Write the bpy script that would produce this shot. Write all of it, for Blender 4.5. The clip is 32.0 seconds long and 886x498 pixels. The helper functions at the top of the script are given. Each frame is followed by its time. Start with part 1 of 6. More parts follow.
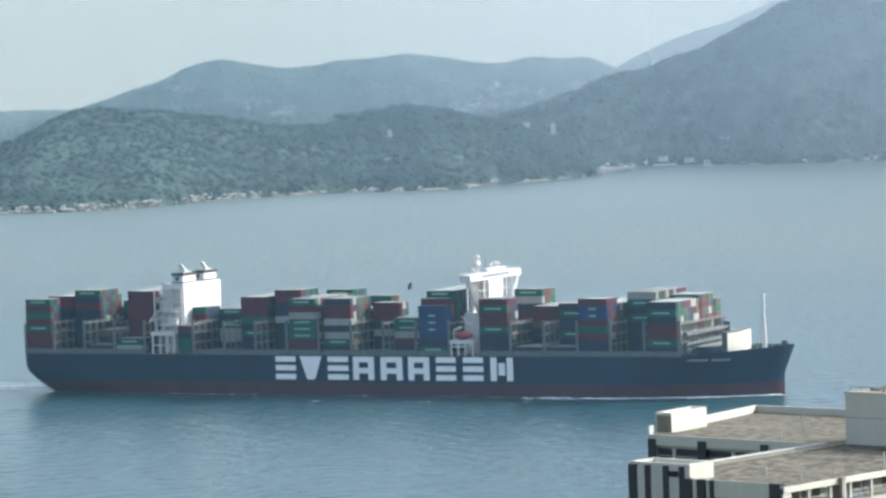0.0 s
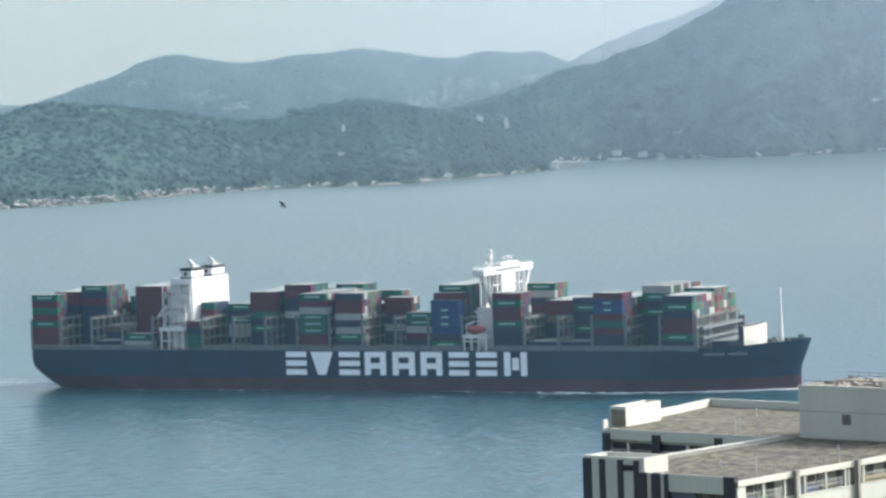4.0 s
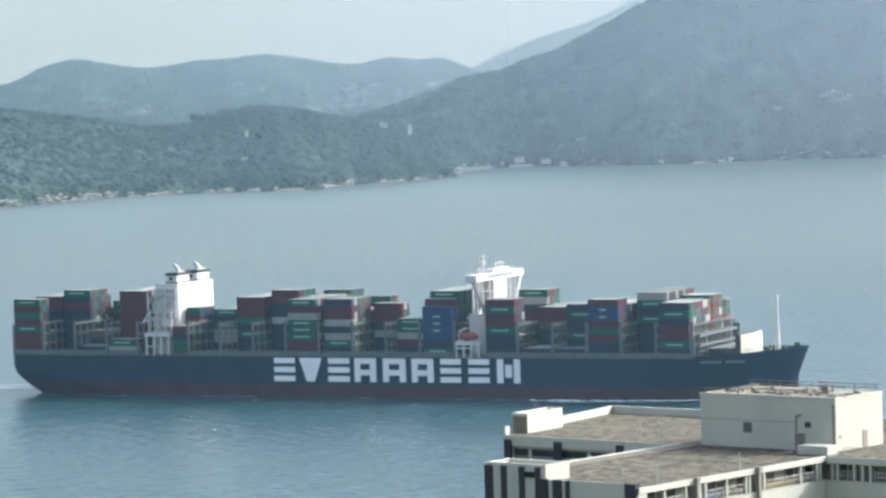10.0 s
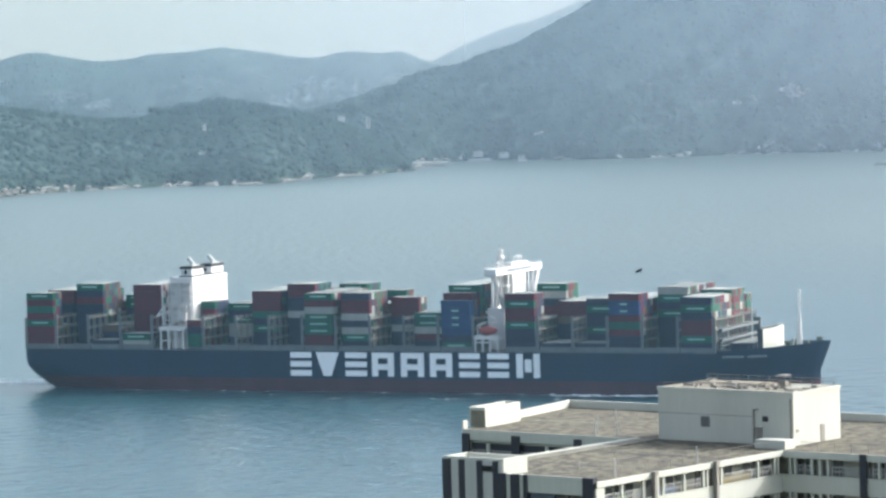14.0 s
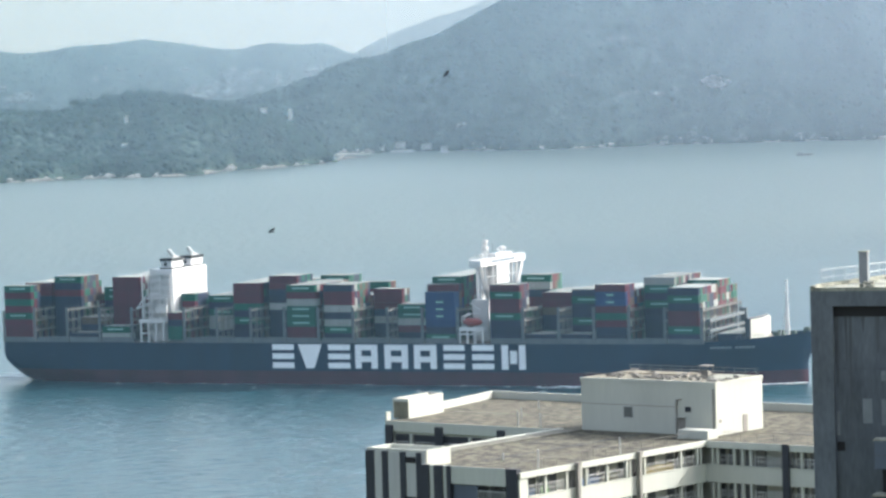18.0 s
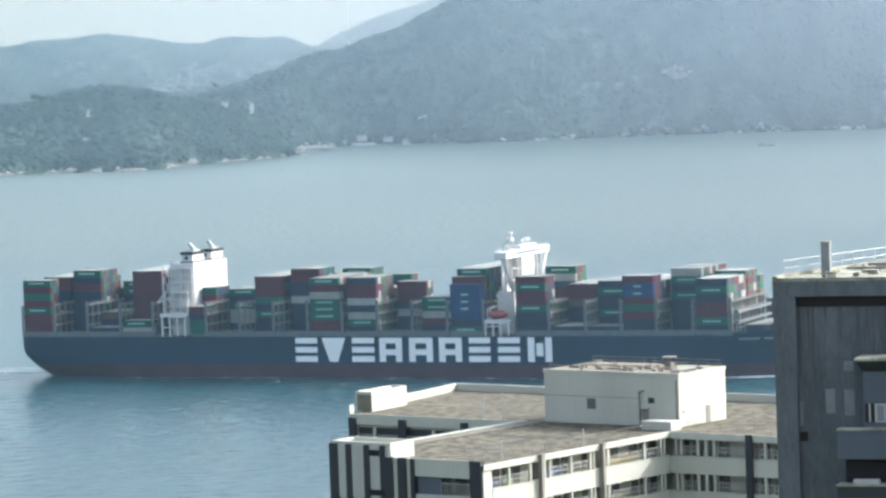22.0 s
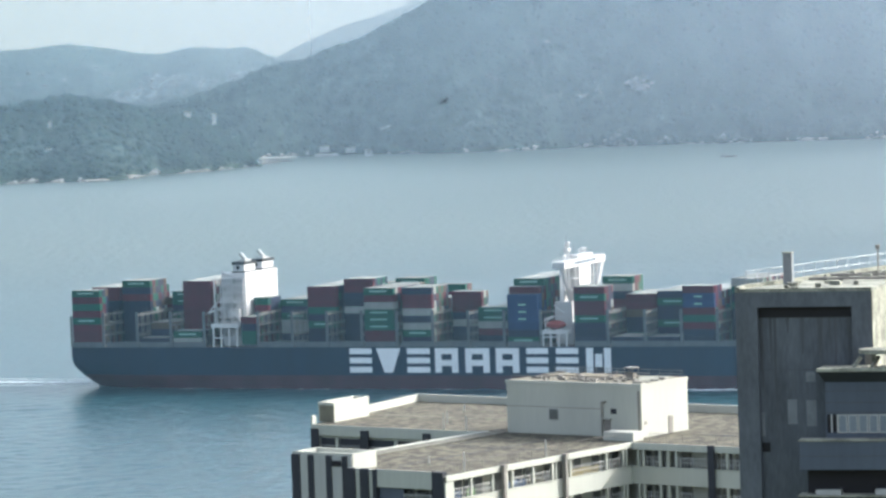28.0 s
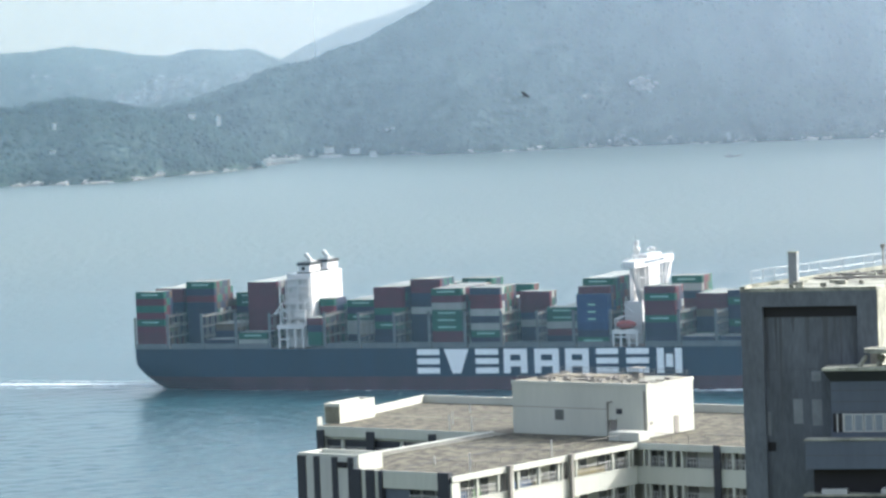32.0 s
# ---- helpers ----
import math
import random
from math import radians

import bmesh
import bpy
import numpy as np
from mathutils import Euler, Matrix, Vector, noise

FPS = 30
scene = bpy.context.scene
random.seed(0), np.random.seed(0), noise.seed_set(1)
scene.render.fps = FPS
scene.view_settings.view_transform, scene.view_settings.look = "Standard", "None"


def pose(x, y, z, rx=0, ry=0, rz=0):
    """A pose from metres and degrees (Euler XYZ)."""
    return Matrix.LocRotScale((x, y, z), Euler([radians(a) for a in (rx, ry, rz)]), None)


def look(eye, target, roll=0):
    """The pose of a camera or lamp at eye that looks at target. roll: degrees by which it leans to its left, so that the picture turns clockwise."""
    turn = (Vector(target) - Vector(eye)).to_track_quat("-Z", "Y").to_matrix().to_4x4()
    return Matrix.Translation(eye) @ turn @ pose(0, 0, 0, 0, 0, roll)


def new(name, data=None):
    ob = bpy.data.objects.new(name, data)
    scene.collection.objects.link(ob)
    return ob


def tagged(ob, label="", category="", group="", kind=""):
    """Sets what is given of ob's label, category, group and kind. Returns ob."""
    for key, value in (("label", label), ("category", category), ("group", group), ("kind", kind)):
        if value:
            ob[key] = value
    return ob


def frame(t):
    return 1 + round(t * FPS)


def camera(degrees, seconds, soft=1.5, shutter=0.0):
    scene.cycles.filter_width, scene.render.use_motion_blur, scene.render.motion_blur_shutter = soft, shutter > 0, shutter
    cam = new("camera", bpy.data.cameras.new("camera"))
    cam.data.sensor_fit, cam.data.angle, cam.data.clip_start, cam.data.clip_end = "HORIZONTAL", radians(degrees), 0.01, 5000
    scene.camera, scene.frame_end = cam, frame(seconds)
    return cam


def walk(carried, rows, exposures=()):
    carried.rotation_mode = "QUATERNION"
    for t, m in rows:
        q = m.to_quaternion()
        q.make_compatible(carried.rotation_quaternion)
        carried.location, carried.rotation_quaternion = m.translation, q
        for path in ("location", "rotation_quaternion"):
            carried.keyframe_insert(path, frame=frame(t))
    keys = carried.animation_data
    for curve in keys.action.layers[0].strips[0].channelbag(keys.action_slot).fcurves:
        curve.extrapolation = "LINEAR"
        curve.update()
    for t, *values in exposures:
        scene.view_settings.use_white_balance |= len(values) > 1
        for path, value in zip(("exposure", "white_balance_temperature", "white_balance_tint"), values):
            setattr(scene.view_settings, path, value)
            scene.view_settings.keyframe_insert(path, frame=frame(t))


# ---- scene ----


def aim(yaw, pitch, lean):
    """The eye's pose for a bearing (clockwise from +y), a tilt and a lean, in degrees."""
    y, q = radians(yaw), radians(pitch)
    way = Vector((math.sin(y) * math.cos(q), math.cos(y) * math.cos(q), math.sin(q)))
    return look(EYE, Vector(EYE) + way * 100, lean)


EYE = (0.0, 0.0, 137.58)
cam = camera(12.778, 32.0, soft=2.7)
walk(cam, [
    (0, aim(-3.1078, -2.8972, -1.890)), (0.5, aim(-3.0004, -2.8538, -1.860)), (1, aim(-2.9006, -2.8537, -1.898)),
    (1.5, aim(-2.7995, -2.8786, -1.959)), (2, aim(-2.6960, -2.9413, -1.997)), (2.5, aim(-2.6269, -2.9733, -1.967)),
    (4.5, aim(-2.3802, -3.0002, -1.989)), (5, aim(-2.3859, -2.8896, -1.861)), (5.5, aim(-2.2442, -2.8453, -1.900)),
    (6, aim(-1.7927, -2.8677, -1.879)), (6.5, aim(-1.5987, -2.9595, -1.881)), (7, aim(-1.4487, -3.0227, -1.817)),
    (7.5, aim(-1.3403, -2.9522, -1.902)), (8, aim(-1.2506, -2.9229, -1.724)), (8.5, aim(-1.2566, -2.8994, -1.636)),
    (9, aim(-1.2224, -2.9486, -1.724)), (9.5, aim(-1.1391, -2.9472, -1.657)), (10, aim(-1.0285, -2.9524, -1.688)),
    (10.5, aim(-0.9237, -2.9753, -1.671)), (11, aim(-0.8680, -2.9521, -1.701)), (11.5, aim(-0.7605, -2.8377, -1.692)),
    (12, aim(-0.6693, -2.8582, -1.702)), (12.5, aim(-0.6138, -2.9448, -1.736)), (13, aim(-0.5718, -2.9989, -1.690)),
    (13.5, aim(-0.4817, -3.0427, -1.587)), (14, aim(-0.4233, -3.0567, -1.596)), (14.5, aim(-0.4065, -3.0551, -1.575)),
    (16.5, aim(-0.0101, -3.0135, -1.602)), (17, aim(0.1019, -3.1051, -1.649)), (17.5, aim(0.4722, -3.1627, -1.669)),
    (18, aim(0.6944, -3.2137, -1.709)), (18.5, aim(0.7896, -3.2606, -1.750)), (19, aim(0.8941, -3.2794, -1.771)),
    (19.5, aim(1.0018, -3.3108, -1.820)), (20, aim(1.0322, -3.3590, -1.846)), (20.5, aim(0.8889, -3.3995, -1.925)),
    (21, aim(1.0059, -3.3344, -1.959)), (21.5, aim(1.1210, -3.4066, -1.964)), (22, aim(1.2357, -3.3383, -2.004)),
    (22.5, aim(1.3400, -3.4121, -2.016)), (23, aim(1.4500, -3.4862, -2.071)), (23.5, aim(1.5170, -3.4937, -2.154)),
    (24, aim(1.5636, -3.4252, -1.962)), (24.5, aim(1.5680, -3.4374, -1.901)), (26.5, aim(1.6290, -3.2865, -1.959)),
    (27, aim(1.6904, -3.2836, -1.921)), (27.5, aim(1.7400, -3.2394, -1.918)), (28, aim(1.7860, -3.2018, -1.959)),
    (28.5, aim(1.8720, -3.2167, -1.959)), (29, aim(1.8270, -3.2472, -1.929)), (29.5, aim(1.8229, -3.2072, -1.943)),
    (30, aim(1.7961, -3.1391, -2.006)), (30.5, aim(1.8059, -3.1501, -2.040)), (31, aim(1.7790, -3.1247, -2.096)),
    (31.5, aim(1.7471, -3.0944, -2.146)), (32, aim(1.7137, -3.1873, -2.187))], exposures=[(0, 1.16, 5550, 9), (8, 1.18, 5620, 9), (14, 1.27, 5590, 9), (17, 1.33, 5620, 9), (20, 1.39, 5640, 9),
    (24, 1.42, 5630, 9), (28, 1.28, 5560, 9), (29, 1.44, 5560, 9), (30, 1.32, 5560, 9), (32, 1.42, 5570, 9)])

# ---- light ----
SUN_BEARING, SUN_HEIGHT = 72.0, 33.0  # clockwise from +y
sky = bpy.data.worlds.new("sky")
scene.world = sky
sky.use_nodes = True
nt = sky.node_tree
tex = nt.nodes.new("ShaderNodeTexSky")
tex.sky_type = "NISHITA"
tex.sun_disc = False
tex.sun_elevation, tex.sun_rotation = radians(SUN_HEIGHT), radians(SUN_BEARING)
tex.air_density, tex.dust_density, tex.ozone_density = 1.0, 8.0, 0.6
mist = nt.nodes.new("ShaderNodeMix")  # a milky veil over the sky
mist.data_type, mist.blend_type = "RGBA", "ADD"
where = nt.nodes.new("ShaderNodeTexCoord")
up = nt.nodes.new("ShaderNodeSeparateXYZ")
nt.links.new(where.outputs["Generated"], up.inputs[0])
veil = nt.nodes.new("ShaderNodeMapRange")  # thick along the horizon, thin overhead
veil.interpolation_type = "SMOOTHSTEP"
veil.inputs["From Min"].default_value, veil.inputs["From Max"].default_value = 0.03, 0.65
veil.inputs["To Min"].default_value, veil.inputs["To Max"].default_value = 1.0, 0.72
nt.links.new(up.outputs["Z"], veil.inputs["Value"])
nt.links.new(veil.outputs[0], mist.inputs["Factor"])
nt.links.new(tex.outputs["Color"], mist.inputs[6])
mist.inputs[7].default_value = (1.88, 1.72, 1.31, 1)
nt.links.new(mist.outputs[2], nt.nodes["Background"].inputs["Color"])
nt.nodes["Background"].inputs["Strength"].default_value = 0.13
sun = new("sun", bpy.data.lights.new("sun", "SUN"))
sun.data.energy, sun.data.angle, sun.data.color = 2.5, radians(0.6), (1.0, 0.93, 0.82)
to_sun = Vector((math.sin(radians(SUN_BEARING)) * math.cos(radians(SUN_HEIGHT)),
                 math.cos(radians(SUN_BEARING)) * math.cos(radians(SUN_HEIGHT)), math.sin(radians(SUN_HEIGHT))))
sun.matrix_world = look(to_sun * 600 + Vector((0, 800, 0)), (0, 800, 0))


# ---- materials ----
def mat(name, color, rough=0.6, metal=0.0, var=0.25, size=2.0, fine=0.2, bump=0.0, streak=0.0, shift=0.0, space="Object", hard=0.2, gloss=0.5):
    """A surface with mottling at two sizes (metres), fine relief, and a random shade for each object or island."""
    m = bpy.data.materials.new(name)
    m.use_nodes = True
    t = m.node_tree
    b = t.nodes["Principled BSDF"]
    b.inputs["Roughness"].default_value, b.inputs["Metallic"].default_value = rough, metal
    b.inputs["Specular IOR Level"].default_value = gloss
    co = t.nodes.new("ShaderNodeTexCoord")
    mp = t.nodes.new("ShaderNodeMapping")
    if streak:
        mp.inputs["Scale"].default_value = (1, 1, 0.12 if streak is True else streak)
    t.links.new(co.outputs[space], mp.inputs["Vector"])
    n1, n2 = t.nodes.new("ShaderNodeTexNoise"), t.nodes.new("ShaderNodeTexNoise")
    n1.inputs["Scale"].default_value, n2.inputs["Scale"].default_value = 1 / size, 1 / fine
    n1.inputs["Detail"].default_value = n2.inputs["Detail"].default_value = 5
    for q in (n1, n2):
        t.links.new(mp.outputs["Vector"], q.inputs["Vector"])
    mixed = t.nodes.new("ShaderNodeMath")
    mixed.operation = "MULTIPLY_ADD"
    mixed.inputs[1].default_value = 0.6
    t.links.new(n1.outputs["Fac"], mixed.inputs[0])
    low = t.nodes.new("ShaderNodeMath")
    low.operation = "MULTIPLY"
    low.inputs[1].default_value = 0.4
    t.links.new(n2.outputs["Fac"], low.inputs[0])
    t.links.new(low.outputs[0], mixed.inputs[2])
    ramp = t.nodes.new("ShaderNodeValToRGB")
    ramp.color_ramp.elements[0].position, ramp.color_ramp.elements[1].position = 0.5 - hard, 0.5 + hard
    ramp.color_ramp.elements[0].color = (*[c * (1 - var) for c in color], 1)
    ramp.color_ramp.elements[1].color = (*[min(1, c * (1 + var)) for c in color], 1)
    t.links.new(mixed.outputs[0], ramp.inputs["Fac"])
    out = ramp.outputs["Color"]
    if shift:
        geo = t.nodes.new("ShaderNodeNewGeometry")
        info = t.nodes.new("ShaderNodeObjectInfo")
        add = t.nodes.new("ShaderNodeMath")
        t.links.new(geo.outputs["Random Per Island"], add.inputs[0])
        t.links.new(info.outputs["Random"], add.inputs[1])
        fr = t.nodes.new("ShaderNodeMapRange")
        fr.inputs["From Max"].default_value = 2.0
        fr.inputs["To Min"].default_value, fr.inputs["To Max"].default_value = 1 - shift, 1 + shift
        t.links.new(add.outputs[0], fr.inputs["Value"])
        hs = t.nodes.new("ShaderNodeHueSaturation")
        t.links.new(fr.outputs[0], hs.inputs["Value"])
        t.links.new(out, hs.inputs["Color"])
        out = hs.outputs["Color"]
    t.links.new(out, b.inputs["Base Color"])
    if bump:
        bp = t.nodes.new("ShaderNodeBump")
        bp.inputs["Distance"].default_value = bump
        t.links.new(n2.outputs["Fac"], bp.inputs["Height"])
        t.links.new(bp.outputs["Normal"], b.inputs["Normal"])
    return m


def sea_material():
    m = bpy.data.materials.new("sea_water")
    m.use_nodes = True
    t = m.node_tree
    b = t.nodes["Principled BSDF"]
    b.inputs["IOR"].default_value = 1.33
    co = t.nodes.new("ShaderNodeTexCoord")
    heights = []
    for size, stretch in ((5.0, 0.6), (2.0, 0.7), (90.0, 0.35), (11.0, 0.5)):
        mp = t.nodes.new("ShaderNodeMapping")
        mp.inputs["Scale"].default_value = (stretch, 1, 1)
        n = t.nodes.new("ShaderNodeTexNoise")
        n.inputs["Scale"].default_value, n.inputs["Detail"].default_value = 1 / size, 4
        t.links.new(co.outputs["Object"], mp.inputs["Vector"])
        t.links.new(mp.outputs["Vector"], n.inputs["Vector"])
        heights.append(n)
    add = t.nodes.new("ShaderNodeMath")
    add.operation = "MULTIPLY_ADD"
    add.inputs[1].default_value = 0.6
    t.links.new(heights[1].outputs["Fac"], add.inputs[0])
    t.links.new(heights[0].outputs["Fac"], add.inputs[2])
    swell = t.nodes.new("ShaderNodeMath")
    swell.operation = "MULTIPLY_ADD"
    swell.inputs[1].default_value = 0.7
    t.links.new(heights[3].outputs["Fac"], swell.inputs[0])
    t.links.new(add.outputs[0], swell.inputs[2])
    way = t.nodes.new("ShaderNodeSeparateXYZ")  # by distance: calm near, ruffled far, with reflected brightness painted into the colour
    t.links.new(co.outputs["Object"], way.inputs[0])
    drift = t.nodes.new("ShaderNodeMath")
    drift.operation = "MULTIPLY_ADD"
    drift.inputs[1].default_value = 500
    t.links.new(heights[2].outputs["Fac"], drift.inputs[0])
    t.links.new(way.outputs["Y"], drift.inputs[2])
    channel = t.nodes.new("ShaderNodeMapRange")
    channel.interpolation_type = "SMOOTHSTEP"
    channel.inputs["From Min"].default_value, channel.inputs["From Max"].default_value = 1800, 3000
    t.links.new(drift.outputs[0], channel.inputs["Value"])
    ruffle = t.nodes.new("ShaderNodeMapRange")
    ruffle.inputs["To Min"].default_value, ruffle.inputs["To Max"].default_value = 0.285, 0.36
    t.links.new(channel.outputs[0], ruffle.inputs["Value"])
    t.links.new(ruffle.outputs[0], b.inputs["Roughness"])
    # Base colour paints in dark reflection near and pale sky sheen far.
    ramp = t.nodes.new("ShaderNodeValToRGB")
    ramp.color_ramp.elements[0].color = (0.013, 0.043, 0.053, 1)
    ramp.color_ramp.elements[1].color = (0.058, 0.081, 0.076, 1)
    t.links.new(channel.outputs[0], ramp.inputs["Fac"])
    mp = t.nodes.new("ShaderNodeMapping")  # wavelets, long towards the open channel
    mp.inputs["Scale"].default_value = (1 / 1.1, 1 / 7, 1)
    fleck = t.nodes.new("ShaderNodeTexNoise")
    fleck.inputs["Scale"].default_value, fleck.inputs["Detail"].default_value = 1.0, 4
    t.links.new(co.outputs["Object"], mp.inputs["Vector"])
    t.links.new(mp.outputs["Vector"], fleck.inputs["Vector"])
    mp = t.nodes.new("ShaderNodeMapping")
    mp.inputs["Scale"].default_value = (1 / 7, 1 / 20, 1)
    wide = t.nodes.new("ShaderNodeTexNoise")
    wide.inputs["Scale"].default_value, wide.inputs["Detail"].default_value = 1.0, 3
    t.links.new(co.outputs["Object"], mp.inputs["Vector"])
    t.links.new(mp.outputs["Vector"], wide.inputs["Vector"])
    blend = t.nodes.new("ShaderNodeMix")
    blend.inputs["Factor"].default_value = 0.45
    t.links.new(fleck.outputs["Fac"], blend.inputs["A"])
    t.links.new(wide.outputs["Fac"], blend.inputs["B"])
    # Ripple glints and troughs painted as lighter and darker base colour.
    gain = t.nodes.new("ShaderNodeMapRange")
    gain.inputs["From Min"].default_value, gain.inputs["From Max"].default_value = 0.38, 0.62
    gain.inputs["To Min"].default_value, gain.inputs["To Max"].default_value = 0.6, 1.4
    t.links.new(blend.outputs["Result"], gain.inputs["Value"])
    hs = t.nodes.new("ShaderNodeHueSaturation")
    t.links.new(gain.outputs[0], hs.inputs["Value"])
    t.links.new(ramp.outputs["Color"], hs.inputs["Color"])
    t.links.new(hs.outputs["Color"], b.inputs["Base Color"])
    chop = t.nodes.new("ShaderNodeMath")
    chop.operation = "MULTIPLY_ADD"
    chop.inputs[1].default_value = 1.6
    t.links.new(wide.outputs["Fac"], chop.inputs[0])
    t.links.new(swell.outputs[0], chop.inputs[2])
    bp = t.nodes.new("ShaderNodeBump")
    bp.inputs["Distance"].default_value, bp.inputs["Strength"].default_value = 0.45, 1.0
    chop_gain = t.nodes.new("ShaderNodeMapRange")
    chop_gain.inputs["To Min"].default_value, chop_gain.inputs["To Max"].default_value = 0.8, 1.7
    t.links.new(channel.outputs[0], chop_gain.inputs["Value"])
    chop_high = t.nodes.new("ShaderNodeMath")
    chop_high.operation = "MULTIPLY"
    t.links.new(chop.outputs[0], chop_high.inputs[0])
    t.links.new(chop_gain.outputs[0], chop_high.inputs[1])
    t.links.new(chop_high.outputs[0], bp.inputs["Height"])
    t.links.new(bp.outputs["Normal"], b.inputs["Normal"])
    return m


def haze_material(share, rise, tone):
    """Thin sheet imitating hazy air that thickens over the first metres of height: lets most light through and scatters
    the rest.
    """
    m = bpy.data.materials.new("haze_sheet")
    m.use_nodes = True
    t = m.node_tree
    t.nodes.remove(t.nodes["Principled BSDF"])
    d, tr, clear = (t.nodes.new("ShaderNodeBsdf" + k) for k in ("Diffuse", "Translucent", "Transparent"))
    warm = t.nodes.new("ShaderNodeMix")  # sun-side glare painted as a whiter tint
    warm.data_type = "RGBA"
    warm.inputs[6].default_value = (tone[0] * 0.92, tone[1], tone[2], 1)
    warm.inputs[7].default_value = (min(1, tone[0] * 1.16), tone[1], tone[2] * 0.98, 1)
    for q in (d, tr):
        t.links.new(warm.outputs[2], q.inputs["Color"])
    both, mixed = t.nodes.new("ShaderNodeMixShader"), t.nodes.new("ShaderNodeMixShader")
    t.links.new(d.outputs[0], both.inputs[1])
    t.links.new(tr.outputs[0], both.inputs[2])
    co, part_z = t.nodes.new("ShaderNodeTexCoord"), t.nodes.new("ShaderNodeSeparateXYZ")
    t.links.new(co.outputs["Object"], part_z.inputs[0])
    climb = t.nodes.new("ShaderNodeMapRange")
    climb.interpolation_type = "SMOOTHSTEP"
    climb.inputs["From Max"].default_value, climb.inputs["To Max"].default_value = rise, share
    t.links.new(part_z.outputs["Z"], climb.inputs["Value"])
    glare = t.nodes.new("ShaderNodeMapRange")  # sun-side glare painted as higher opacity towards +x
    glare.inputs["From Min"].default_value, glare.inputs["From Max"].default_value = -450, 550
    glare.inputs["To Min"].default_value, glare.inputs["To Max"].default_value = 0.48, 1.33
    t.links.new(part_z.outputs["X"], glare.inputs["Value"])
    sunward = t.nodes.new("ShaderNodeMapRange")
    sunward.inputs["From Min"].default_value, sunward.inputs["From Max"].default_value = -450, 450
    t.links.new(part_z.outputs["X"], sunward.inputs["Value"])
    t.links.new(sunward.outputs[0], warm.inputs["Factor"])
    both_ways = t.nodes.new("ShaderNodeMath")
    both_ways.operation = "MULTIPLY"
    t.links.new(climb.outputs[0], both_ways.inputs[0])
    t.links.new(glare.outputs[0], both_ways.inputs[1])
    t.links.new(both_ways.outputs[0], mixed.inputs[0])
    t.links.new(clear.outputs[0], mixed.inputs[1])
    t.links.new(both.outputs[0], mixed.inputs[2])
    t.links.new(mixed.outputs[0], t.nodes["Material Output"].inputs["Surface"])
    return m


